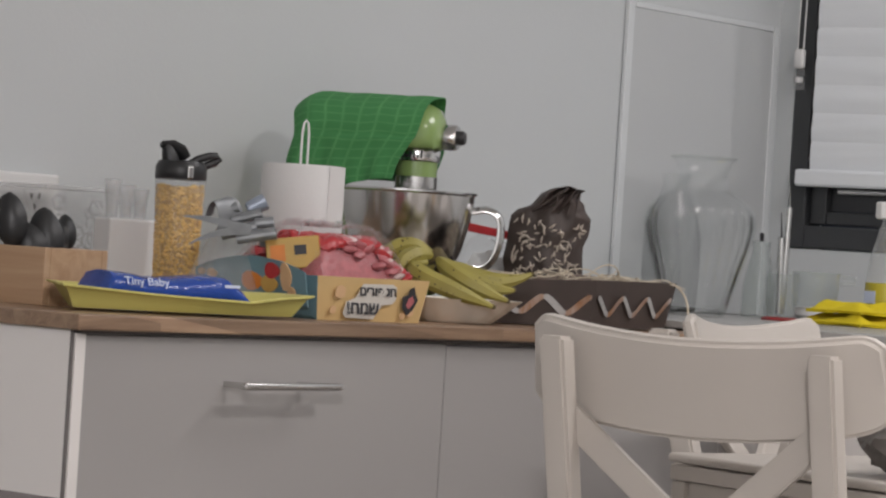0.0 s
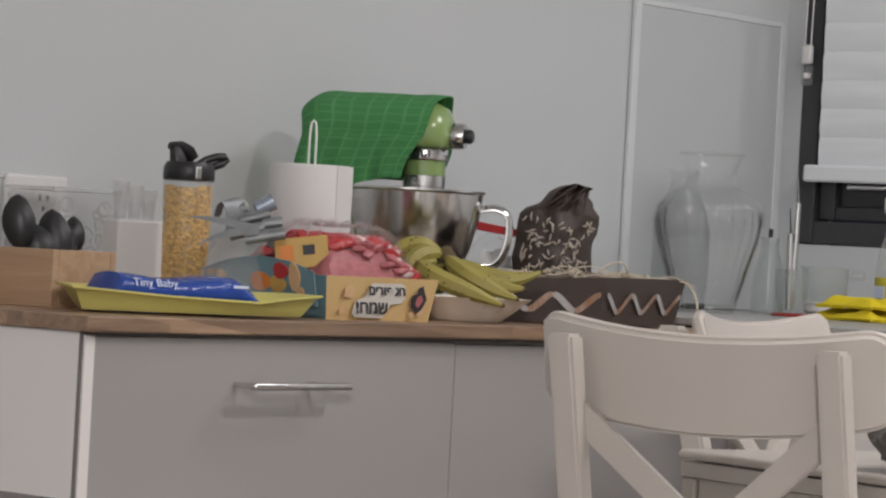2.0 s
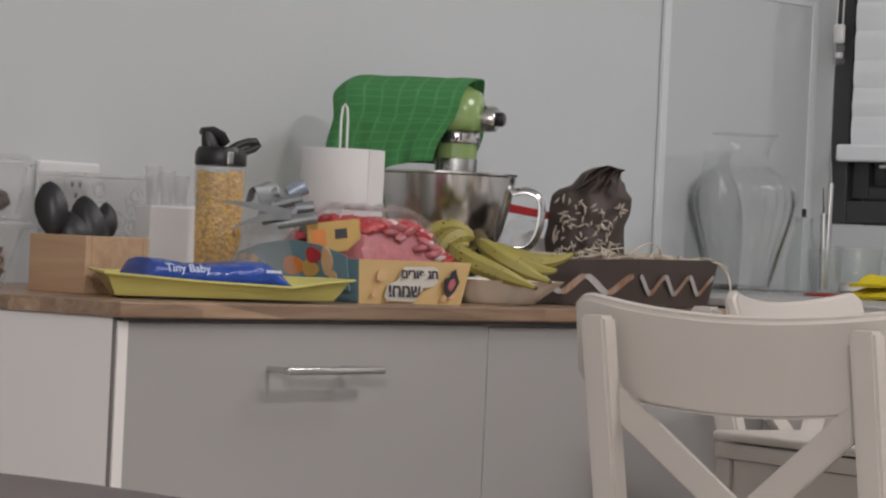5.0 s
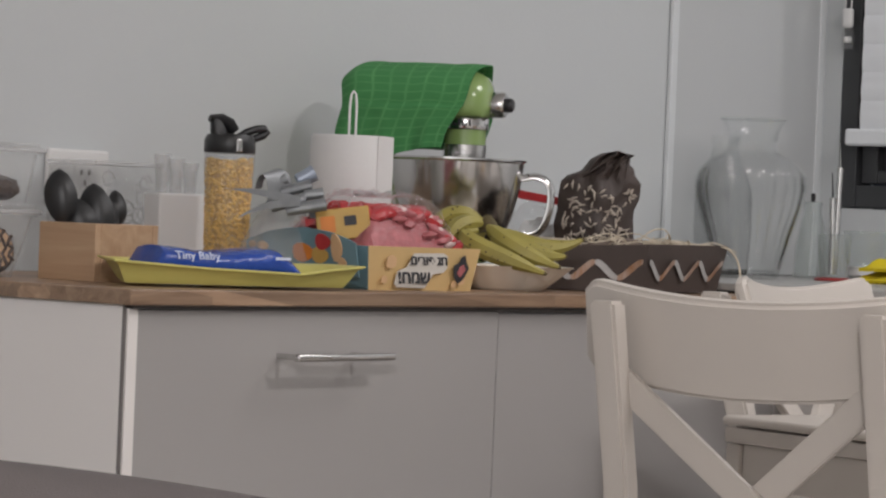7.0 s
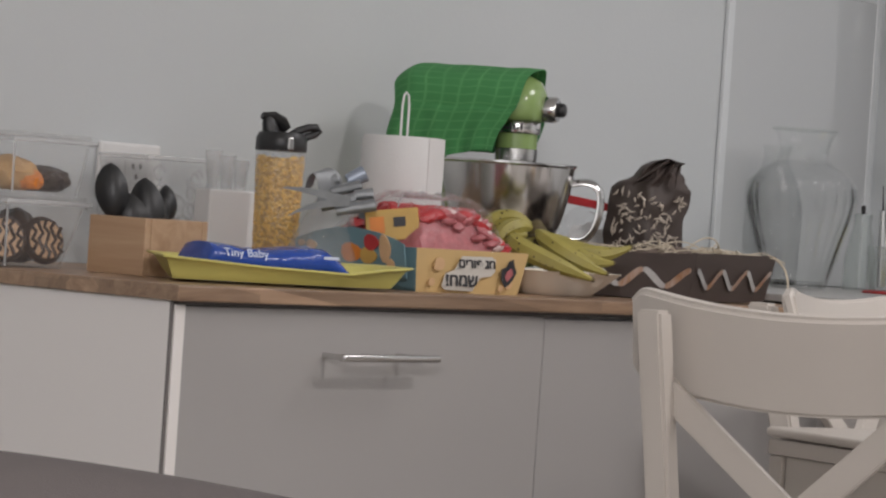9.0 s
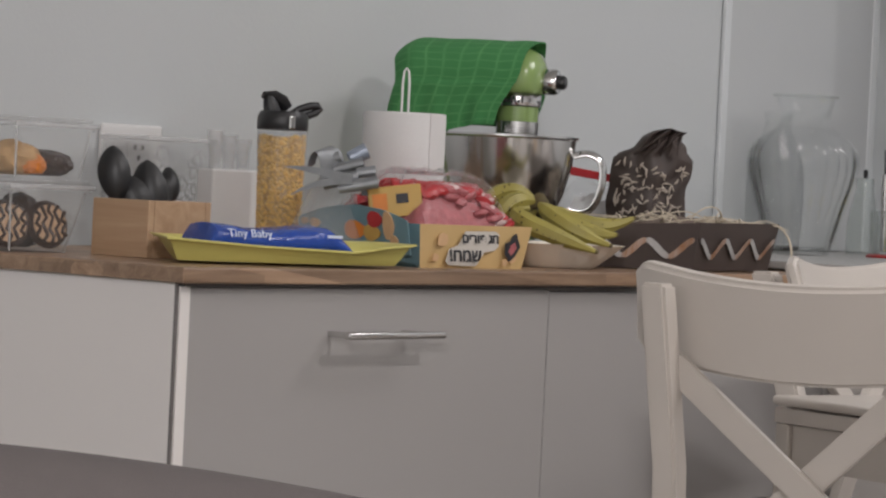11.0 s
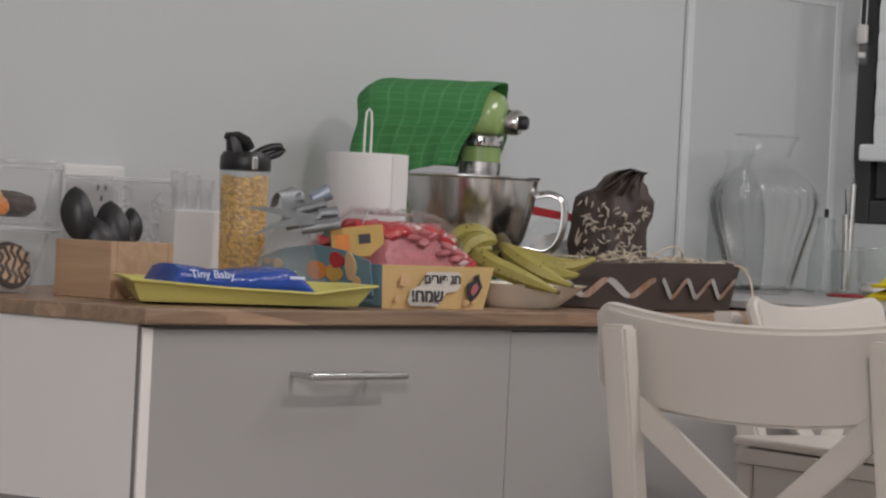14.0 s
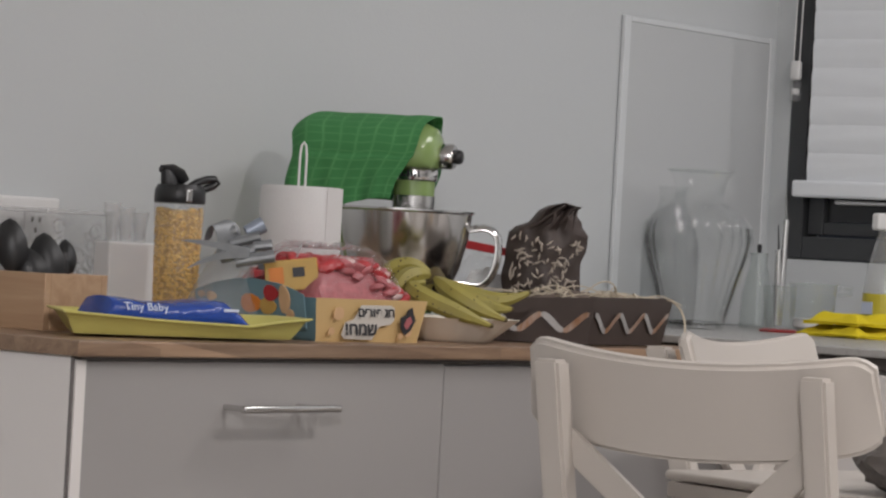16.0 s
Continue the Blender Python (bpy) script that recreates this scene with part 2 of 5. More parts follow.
def towel_material():
    """Green waffle cloth with paler woven lines."""
    m, t, b = tree("green_towel")
    n, l = t.nodes, t.links
    uv = n.new("ShaderNodeUVMap")
    nz = n.new("ShaderNodeTexNoise")
    nz.inputs["Scale"].default_value = 14
    l.new(uv.outputs[0], nz.inputs["Vector"])
    sub = n.new("ShaderNodeVectorMath")
    sub.operation = "MULTIPLY_ADD"
    sub.inputs[1].default_value = (0.012, 0.012, 0)
    l.new(nz.outputs["Color"], sub.inputs[0])
    l.new(uv.outputs[0], sub.inputs[2])
    sep = n.new("ShaderNodeSeparateXYZ")
    l.new(sub.outputs[0], sep.inputs[0])
    masks = []
    for axis, step in ((0, 0.034), (1, 0.017)):
        d = n.new("ShaderNodeMath")
        d.operation = "DIVIDE"
        d.inputs[1].default_value = step
        l.new(sep.outputs[axis], d.inputs[0])
        f = n.new("ShaderNodeMath")
        f.operation = "FRACT"
        l.new(d.outputs[0], f.inputs[0])
        c = n.new("ShaderNodeMath")
        c.operation = "LESS_THAN"
        c.inputs[1].default_value = 0.15
        l.new(f.outputs[0], c.inputs[0])
        masks.append(c)
    mx = n.new("ShaderNodeMath")
    mx.operation = "MAXIMUM"
    l.new(masks[0].outputs[0], mx.inputs[0])
    l.new(masks[1].outputs[0], mx.inputs[1])
    big = n.new("ShaderNodeTexNoise")
    big.inputs["Scale"].default_value = 22
    l.new(uv.outputs[0], big.inputs["Vector"])
    ml = n.new("ShaderNodeMath")
    ml.operation = "MULTIPLY"
    l.new(mx.outputs[0], ml.inputs[0])
    l.new(big.outputs[0], ml.inputs[1])
    mix = n.new("ShaderNodeMix")
    mix.data_type = "RGBA"
    mix.inputs[6].default_value, mix.inputs[7].default_value = (0.058, 0.235, 0.076, 1), (0.120, 0.36, 0.130, 1)
    l.new(ml.outputs[0], mix.inputs[0])
    l.new(mix.outputs[2], b.inputs["Base Color"])
    b.inputs["Roughness"].default_value = 0.95
    fine = n.new("ShaderNodeTexNoise")
    fine.inputs["Scale"].default_value = 500
    l.new(uv.outputs[0], fine.inputs["Vector"])
    bp = n.new("ShaderNodeBump")
    bp.inputs["Strength"].default_value, bp.inputs["Distance"].default_value = 0.6, 0.002
    l.new(fine.outputs[0], bp.inputs["Height"])
    l.new(bp.outputs[0], b.inputs["Normal"])
    return m


TOWEL = towel_material()

# ---------- builders ----------


def part(name, bm, mat, parent=None, label="", smooth=False, m=None):
    me = bpy.data.meshes.new(name)
    bmesh.ops.recalc_face_normals(bm, faces=bm.faces)
    bm.to_mesh(me)
    bm.free()
    me.materials.append(mat)
    if smooth:
        for p in me.polygons:
            p.use_smooth = True
        me.set_sharp_from_angle(angle=radians(40))
    ob = new(name, me)
    if m is not None:
        ob.matrix_basis = m
    if parent is not None:
        ob.parent = parent
    if label:
        tagged(ob, label)
    return ob


def thing(name, m, label, category, group=""):
    ob = new(name)
    ob.empty_display_size = 0.05
    ob.matrix_basis = m
    return tagged(ob, label, category, group)


def box(x0, x1, y0, y1, z0, z1, bevel=0.002, seg=2, bm=None):
    own = bmesh.new()
    bmesh.ops.create_cube(own, size=1)
    for v in own.verts:
        v.co = Vector(((x0 + x1) / 2 + v.co.x * (x1 - x0), (y0 + y1) / 2 + v.co.y * (y1 - y0), (z0 + z1) / 2 + v.co.z * (z1 - z0)))
    if bevel:
        bmesh.ops.bevel(own, geom=own.edges[:], offset=bevel, segments=seg, affect="EDGES", profile=0.5)
    if bm is None:
        return own
    merge(bm, own)
    return bm


def merge(bm, own):
    me = bpy.data.meshes.new("tmp")
    own.to_mesh(me)
    own.free()
    bm.from_mesh(me)
    bpy.data.meshes.remove(me)
    return bm


def lathe(profile, n=40, cx=0.0, cy=0.0, ripple=None, bm=None):
    bm = bm or bmesh.new()
    rings = []
    for r, z in profile:
        ring = []
        for i in range(n):
            a = 2 * math.pi * i / n
            k = r if ripple is None else ripple(r, z, a)
            ring.append(bm.verts.new((cx + k * math.cos(a), cy + k * math.sin(a), z)))
        rings.append(ring)
    for a, b in zip(rings, rings[1:]):
        for i in range(n):
            bm.faces.new((a[i], a[(i + 1) % n], b[(i + 1) % n], b[i]))
    if profile[0][0] > 1e-4:
        bm.faces.new(rings[0])
    if profile[-1][0] > 1e-4:
        bm.faces.new(rings[-1])
    return bm


def shell(profile, n=40, **k):
    """A hollow turned form: outside up, inside down."""
    inner = [(max(0.0005, r - 0.002), z + (0.003 if i == 0 else 0)) for i, (r, z) in enumerate(profile)]
    return lathe(list(profile) + inner[::-1], n, **k)


def tube(pts, rad, n=8, bm=None, squash=1.0):
    bm = bm or bmesh.new()
    pts = [Vector(p) for p in pts]
    rads = rad if isinstance(rad, (list, tuple)) else [rad] * len(pts)
    rings, side = [], None
    for i, p in enumerate(pts):
        d = (pts[min(i + 1, len(pts) - 1)] - pts[max(i - 1, 0)]).normalized()
        if side is None:
            side = d.orthogonal().normalized()
        side = (side - d * side.dot(d)).normalized()
        up = d.cross(side)
        rings.append([bm.verts.new(p + rads[i] * (math.cos(2 * math.pi * k / n) * side + squash * math.sin(2 * math.pi * k / n) * up)) for k in range(n)])
    for a, b in zip(rings, rings[1:]):
        for k in range(n):
            bm.faces.new((a[k], a[(k + 1) % n], b[(k + 1) % n], b[k]))
    bm.faces.new(rings[0])
    bm.faces.new(rings[-1])
    return bm


def surf(f, nu, nv, thick=0.0, uvf=None):
    """A sheet from f(u, v), u and v from 0 to 1."""
    bm = bmesh.new()
    g = [[bm.verts.new(f(i / nu, j / nv)) for j in range(nv + 1)] for i in range(nu + 1)]
    lay = bm.loops.layers.uv.new("UVMap") if uvf else None
    for i in range(nu):
        for j in range(nv):
            fc = bm.faces.new((g[i][j], g[i + 1][j], g[i + 1][j + 1], g[i][j + 1]))
            if lay:
                for lp, (a, b) in zip(fc.loops, ((i, j), (i + 1, j), (i + 1, j + 1), (i, j + 1))):
                    lp[lay].uv = uvf(a / nu, b / nv)
    if thick:
        bmesh.ops.recalc_face_normals(bm, faces=bm.faces)
        bmesh.ops.solidify(bm, geom=bm.faces[:], thickness=thick)
    return bm


def slab(poly, y0, y1, bevel=0.0, bm=None):
    """A polygon in x and z, given thickness from y0 to y1."""
    own = bmesh.new()
    a = [own.verts.new((x, y0, z)) for x, z in poly]
    b = [own.verts.new((x, y1, z)) for x, z in poly]
    own.faces.new(a)
    own.faces.new(b[::-1])
    for i in range(len(poly)):
        j = (i + 1) % len(poly)
        own.faces.new((a[i], a[j], b[j], b[i]))
    if bevel:
        bmesh.ops.recalc_face_normals(own, faces=own.faces)
        bmesh.ops.bevel(own, geom=own.edges[:], offset=bevel, segments=2, affect="EDGES")
    if bm is None:
        return own
    return merge(bm, own)


def bezier(a, b, c, d, n=16):
    a, b, c, d = (Vector(p) for p in (a, b, c, d))
    out = []
    for i in range(n + 1):
        t = i / n
        out.append(a * (1 - t) ** 3 + b * 3 * t * (1 - t) ** 2 + c * 3 * t * t * (1 - t) + d * t ** 3)
    return out


def lump(size, n=24, amp=0.12, freq=6.0, seed=0.0, flat=0.0):
    """A soft uneven body resting on z = 0."""
    bm = bmesh.new()
    bmesh.ops.create_icosphere(bm, subdivisions=4, radius=1)
    for v in bm.verts:
        k = 1 + amp * noise.noise(v.co * freq * 0.4 + Vector((seed, seed * 2, 0))) + amp * 0.5 * noise.noise(v.co * freq + Vector((seed, 0, seed)))
        p = v.co * k
        q = Vector([math.copysign(abs(c) ** (1 - flat), c) for c in p])
        v.co = Vector((q.x * size[0], q.y * size[1], max(0.0, q.z + 0.85) * size[2]))
    return bm


def words(text, size, mat, parent, m, depth=0.0004, bold=0.0):
    cu = bpy.data.curves.new("text", "FONT")
    cu.body, cu.size, cu.extrude, cu.align_x, cu.align_y = text, size, depth, "CENTER", "CENTER"
    cu.offset = bold
    tmp = new("tmp", cu)
    bpy.context.view_layer.update()
    me = bpy.data.meshes.new_from_object(tmp.evaluated_get(bpy.context.evaluated_depsgraph_get()))
    bpy.data.objects.remove(tmp)
    me.materials.clear()
    me.materials.append(mat)
    ob = new("lettering", me)
    ob.parent = parent
    ob.matrix_basis = m
    return ob


def setting(name, bm, mat, label, smooth=False):
    return tagged(part(name, bm, mat, None, "", smooth), label, name.split("_")[0], kind="structure")


TOP = 0.8897         # wooden worktop surface
STONE_TOP = 0.9065
XW = 2.667           # window wall
XR = 1.522           # front of the stone run


def at(px, py, kx, ky, s=1.0, turn=-18.03, z=TOP):
    """Sets a thing modelled round (px, py) down at (kx, ky), turned, with its size."""
    sc = s if isinstance(s, tuple) else (s, s, s)
    return pose(kx, ky, z, 0, 0, turn) @ Matrix.Diagonal((*sc, 1.0)) @ Matrix.Translation((-px, -py, -TOP))


# ---------- the room ----------
setting("floor", box(-6.9, XW + 0.14, -7.5, 0.78, -0.1, 0.0, 0), FLOOR, "plain greyish tiled floor of the open room")
tagged(part("ceiling", box(-6.9, XW + 0.14, -7.5, 0.78, 2.62, 2.75, 0), CEIL), "plain white painted ceiling", "ceiling", kind="structure")
setting("wall_back", box(-6.9, XW, 0.64, 0.78, 0, 2.62, 0), WALL, "plain off-white painted wall behind the worktop")
bm = box(XW, XW + 0.14, 0.598, 0.78, 0, 2.62, 0)
box(XW, XW + 0.14, -0.75, 0.598, 0, 1.047, 0, bm=bm)
box(XW, XW + 0.14, -0.75, 0.598, 2.15, 2.62, 0, bm=bm)
box(XW, XW + 0.14, -7.5, -0.75, 0, 2.62, 0, bm=bm)
setting("wall_window", bm, WALL, "off-white painted wall with a wide window")
setting("wall_front", box(-6.9, XW + 0.14, -7.64, -7.5, 0, 2.62, 0), WALL, "plain off-white painted wall")
setting("wall_left", box(-7.04, -6.9, -7.64, 0.78, 0, 2.62, 0), WALL, "plain off-white painted wall")

# housings of the ceiling lights, out of view; the widest covers the added fill
for lx, ly, lz, r in ((0.35, -2.15, 2.56, 0.13), (-4.43, -3.87, 2.56, 0.25), (1.75, -1.25, 2.60, 0.46)):
    cl = thing("ceiling_light_housing", pose(lx, ly, lz), "unseen round white shallow metal housing over a ceiling light", "lamp", "ceiling lamps")
    part("housing", lathe([(r * 0.96, -0.02), (r, 0.0), (r, 0.015), (r * 0.3, 0.02)] if lz == 2.60 else [(r * 0.9, -0.035), (r, -0.02), (r, 0.04), (r * 0.4, 0.06)]), WHITE_PLASTIC, cl, "", True)

# window with frame and blind
win = tagged(thing("window_1", pose(XW, -0.02, 0), "dark framed window at night behind a white blind", "window"), kind="structure")
part("window_frame", box(-0.004, 0.06, 0.575, 0.616, 1.049, 2.148, 0.003), ANTHRACITE, win, "anthracite metal frame")
part("window_frame", box(-0.004, 0.06, -0.728, 0.574, 1.049, 1.095, 0.003), ANTHRACITE, win)
part("window_frame", box(-0.004, 0.06, -0.728, 0.574, 2.10, 2.148, 0.003), ANTHRACITE, win)
part("window_frame", box(-0.004, 0.06, -0.728, -0.70, 1.096, 2.099, 0.003), ANTHRACITE, win)
part("window_sash", box(0.012, 0.05, 0.535, 0.572, 1.098, 2.097, 0.003), ANTHRACITE, win)
part("window_sash", box(0.012, 0.05, -0.69, 0.534, 1.098, 1.125, 0.003), ANTHRACITE, win)
part("pane", box(0.028, 0.034, -0.69, 0.534, 1.126, 2.097, 0), PANE, win, "dark night pane")
part("window_handle", box(-0.018, -0.006, 0.36, 0.495, 1.160, 1.171, 0.004), STEEL, win, "pale metal pull bar")

blind = thing("window_blind", pose(XW, -0.02, 0), "white cloth folding blind half lowered over the window", "blind")
zz = [1.206 + 0.0575 * k for k in range(17)]
for a, b in zip(zz, zz[1:]):
    def fold(u, v, a=a, b=b):
        y = 0.556 - 1.24 * u
        return (-0.026 - 0.0035 * math.sin(math.pi * v) ** 0.7 + 0.002 * noise.noise(Vector((y * 7, v * 3, a * 9))), y, a + (b - a) * v)
    part("blind_fold", surf(fold, 24, 10, 0.002), BLIND, blind, "", True)
part("bottom_rail", box(-0.042, -0.020, -0.69, 0.583, 1.173, 1.207, 0.006, 3), BLIND, blind, "white covered bottom rail")
part("head_rail", box(-0.05, -0.006, -0.70, 0.60, 2.127, 2.165, 0.004), WHITE_PLASTIC, blind)

chain = thing("blind_chain", pose(XW - 0.02, 0.578, 1.355), "white bead cord with clear tensioner beside the window", "cord")
part("cord", tube([(0, -0.006, 0.09), (0, -0.010, 0.4), (0.0, -0.008, 0.79)], 0.0016), WHITE_PLASTIC, chain, "", True)
part("cord", tube([(0, 0.008, 0.09), (0, 0.004, 0.4), (0.0, 0.008, 0.79)], 0.0016), WHITE_PLASTIC, chain, "", True)
part("connector", box(-0.007, 0.007, -0.011, 0.013, 0.055, 0.095, 0.006, 3), WHITE_PLASTIC, chain, "", True)
part("tensioner", box(-0.006, 0.008, -0.012, 0.012, 0.012, 0.054, 0.005, 3), CLEAR, chain, "clear plastic tensioner")
part("tension_wheel", lathe([(0.006, 0.026), (0.008, 0.028), (0.008, 0.036), (0.006, 0.038)], 16), WHITE_PLASTIC, chain)

sp = thing("splashback", pose(2.121, 0.6395, STONE_TOP + 0.002), "glossy pale glass splashback panel on the wall", "splashback")
part("glass_sheet", box(0.0, 0.505, -0.0085, -0.0025, 0.0, 0.573, 0), BACKGLASS, sp)
part("edge_strip", box(-0.022, -0.0005, -0.010, -0.001, 0.0, 0.585, 0.002), EDGE, sp, "white edge strip")
part("edge_strip", box(0.0, 0.505, -0.0095, -0.001, 0.5735, 0.585, 0.002), EDGE, sp)
part("edge_strip", box(0.5055, 0.524, -0.0105, -0.001, 0.0, 0.585, 0.002), EDGE, sp)

sock = thing("wall_socket", pose(0.540, 0.6395, 1.031), "white wall socket plate with one outlet", "socket")
part("plate", box(-0.064, 0.064, -0.010, 0, -0.040, 0.042, 0.004), WHITE_PLASTIC, sock)
rim = part("outlet", box(-0.012, 0.032, -0.0125, -0.0105, -0.024, 0.026, 0.0008), WHITE_PLASTIC, sock)
for dx, dz in ((-0.008, 0.008), (0.008, 0.008), (0.0, -0.008)):
    part("hole", box(dx + 0.008, dx + 0.013, -0.0135, -0.0127, dz - 0.004, dz + 0.004, 0), DARK, rim)

# ---------- counter units ----------
wt = thing("wooden_worktop", pose(0, 0, 0), "worn oak worktop with straight square edge on cabinets", "worktop")
part("board", box(-0.010, XR - 0.004, -0.020, 0.636, 0.8695, TOP, 0.0025), WORKTOP, wt)
# Near-black strip puts the shade below the board edge into colour.
part("underside_shadow", box(0.004, XR - 0.02, -0.012, 0.60, 0.8655, 0.8693, 0), DARK, wt, "dark shadow gap strip")

cab = thing("drawer_cabinet", pose(0, 0, 0), "grey drawer cabinet with steel bar handle under the worktop", "cabinet")
part("carcass", box(0.024, 0.764, 0.02, 0.60, 0.10, 0.865, 0), WHITE_FRONT, cab)
fr = part("drawer_front", box(0.0235, 0.7640, 0.0, 0.018, 0.535, 0.8640, 0.0015), GREY_FRONT, cab, "smooth grey drawer front")
hd = part("handle", box(0.275, 0.476, -0.051, -0.039, 0.7985, 0.8085, 0.0035, 3), STEEL, fr, "brushed steel bar handle", True)
for hx in (0.292, 0.442):
    part("handle_post", box(hx - 0.004, hx + 0.004, -0.0385, 0.001, 0.7995, 0.8075, 0.001), STEEL, fr)
part("drawer_front", box(0.0235, 0.7640, 0.0, 0.018, 0.10, 0.531, 0.0015), GREY_FRONT, cab)
part("end_panel", box(0.0, 0.0185, 0.0035, 0.62, 0.0, 0.8690, 0.0008), WHITE_FRONT, cab, "white end panel")
# Strip closes the corner gap; the gap's shade is put into its colour.
part("panel_gap", box(0.0006, 0.0045, 0.0, 0.0034, 0.0, 0.8690, 0), GAP, cab)
part("edge_strip", box(0.0047, 0.0225, -0.003, 0.0034, 0.0, 0.8650, 0.0006), WHITE_FRONT, cab, "white front edge strip")

cab2 = thing("base_cabinet", pose(0, 0, 0), "grey base cabinet with plain fronts under the worktop", "cabinet")
part("carcass", box(0.7665, 1.508, 0.02, 0.60, 0.10, 0.865, 0), WHITE_FRONT, cab2)
part("drawer_front", box(0.7662, 1.508, 0.0, 0.018, 0.535, 0.8600, 0.0015), GREY_FRONT, cab2)
part("drawer_front", box(0.7662, 1.508, 0.0, 0.018, 0.10, 0.531, 0.0015), GREY_FRONT, cab2)

st = thing("stone_worktop", pose(0, 0, 0), "grey speckled stone worktop under the window", "worktop")
part("slab", box(XR, XW - 0.002, -2.2, 0.634, 0.8935, STONE_TOP, 0.002), STONE, st)
cab3 = thing("window_cabinet", pose(0, 0, 0), "pale base cabinet run under the stone worktop", "cabinet")
part("carcass", box(XR + 0.04, XW - 0.02, -2.15, 0.62, 0.10, 0.870, 0), WHITE_FRONT, cab3)
# Dark filler stands in for the shade below the stone edge.
part("shadow_strip", box(XR + 0.020, XW - 0.02, -2.15, 0.62, 0.871, 0.893, 0), DARK, cab3)
y = -0.02
for i in range(4):
    part("cabinet_door", box(XR + 0.012, XR + 0.031, y - 0.50, y - 0.003, 0.12, 0.866, 0.0015), WHITE_FRONT, cab3)
    y -= 0.503

# ---------- dining chairs and table ----------


def dining_chair(m, label):
    """Back at y = 0, seat towards +y; cross-braced back with a broad curved top rail."""
    c = thing("dining_chair", m, label, "chair", "white dining chairs")

    def rail(u, v):
        x = -0.217 + 0.440 * u
        k = (x / 0.217) ** 2
        e = 1 - max(0.0, abs(x) - 0.185) / 0.032
        round_ = 0.016 * (1 - math.sqrt(max(0.0, 1 - (1 - e) ** 2)))
        top = 0.914 + 0.022 * k
        low = top - 0.118 + 0.004 * k
        z = (low + round_) + (top - low - 2 * round_) * v
        return (x, 0.012 + 0.034 * k + 0.024 * (1 - v) - 0.008 * v, z)
    bm = surf(rail, 36, 6, 0.021)
    bmesh.ops.bevel(bm, geom=[e for e in bm.edges if len(e.link_faces) == 2 and e.calc_face_angle(0) > 1.0], offset=0.006, segments=3, affect="EDGES")
    part("top_rail", bm, CHAIR, c, "broad curved top rail", True)

    for sx in (-1, 1):
        pts = [(sx * 0.168 + 0.006, -0.024, 0.904), (sx * 0.169 + 0.005, 0.040, 0.68), (sx * 0.173, 0.070, 0.45), (sx * 0.174, 0.03, 0.2), (sx * 0.178, -0.03, 0.0)]
        bm = bmesh.new()
        rings = []
        for x, y_, z in pts:
            rings.append([bm.verts.new((x + a * 0.0160, y_ + b * 0.018 - 0.008, z)) for a, b in ((-1, -1), (1, -1), (1, 1), (-1, 1))])
        for a, b in zip(rings, rings[1:]):
            for k in range(4):
                bm.faces.new((a[k], a[(k + 1) % 4], b[(k + 1) % 4], b[k]))
        bm.faces.new(rings[0])
        bm.faces.new(rings[-1])
        bmesh.ops.recalc_face_normals(bm, faces=bm.faces)
        bmesh.ops.bevel(bm, geom=[e for e in bm.edges if e.calc_face_angle(0) > 1.0], offset=0.004, segments=2, affect="EDGES")
        part("leg", bm, CHAIR, c, "", True)
        part("leg", box(sx * 0.185 - 0.018, sx * 0.185 + 0.018, 0.365, 0.401, 0, 0.425, 0.004), CHAIR, c)
        part("side_apron", box(sx * 0.183 - 0.01, sx * 0.183 + 0.01, 0.03, 0.365, 0.365, 0.424, 0.002), CHAIR, c)
    for sx, dy in ((-1, 0.004), (1, 0.019)):
        a, b = Vector((sx * (0.170 if sx < 0 else 0.166), dy, 0.818)), Vector((-sx * 0.158, dy, 0.530))
        d = (b - a).normalized()
        w = Vector((d.z, 0, -d.x)) * 0.0175
        poly = [(a + w), (a - w), (b - w), (b + w)]
        bm = slab([(p.x, p.z) for p in poly], dy, dy + 0.014, 0.002)
        for v in bm.verts:
            v.co.y += (0.818 - v.co.z) * 0.24
        part("brace", bm, CHAIR, c, "diagonal cross brace")
    part("low_rail", box(-0.155, 0.155, 0.054, 0.074, 0.500, 0.545, 0.003), CHAIR, c)
    part("front_apron", box(-0.168, 0.168, 0.372, 0.392, 0.365, 0.424, 0.002), CHAIR, c)

    def seat(u, v):
        x, y_ = -0.205 + 0.41 * u, 0.025 + 0.385 * v
        dip = 0.010 * math.sin(math.pi * u) * math.sin(math.pi * min(1, v * 1.05))
        return (x * (0.92 + 0.08 * v), y_, 0.449 - dip)
    part("seat", surf(seat, 12, 10, 0.022), CHAIR, c, "smooth dished wooden seat", True)
    return c


dining_chair(pose(0.284, -0.725, 0, 0, 0, -80.03), "white painted wooden dining chair with crossed back")
dining_chair(pose(1.158, -0.237, 0, 0, 0, -173.53), "white painted wooden chair pushed in behind the table")

tb = thing("dining_table", pose(0.847, -0.342, 0, 0, 0, -18.03), "white painted wooden table with a rounded top edge", "table")
TX, TY = 0.50, -1.25
part("tabletop", box(-0.006, TX, TY, 0.006, 0.7245, 0.738, 0.006, 4), CHAIR, tb, "rounded tabletop", True)
part("under_rail", box(-0.002, TX - 0.01, TY + 0.01, 0.002, 0.7005, 0.722, 0.002), CHAIR, tb)
for ax, ay in ((0.0, -0.028), (TX - 0.04, -0.028), (0.0, TY + 0.01), (TX - 0.04, TY + 0.01)):
    part("table_leg", box(ax, ax + 0.028, ay, ay + 0.028, 0, 0.699, 0.002), CHAIR, tb)
part("apron", box(0.006, 0.024, TY + 0.04, -0.03, 0.640, 0.699, 0.001), CHAIR, tb)
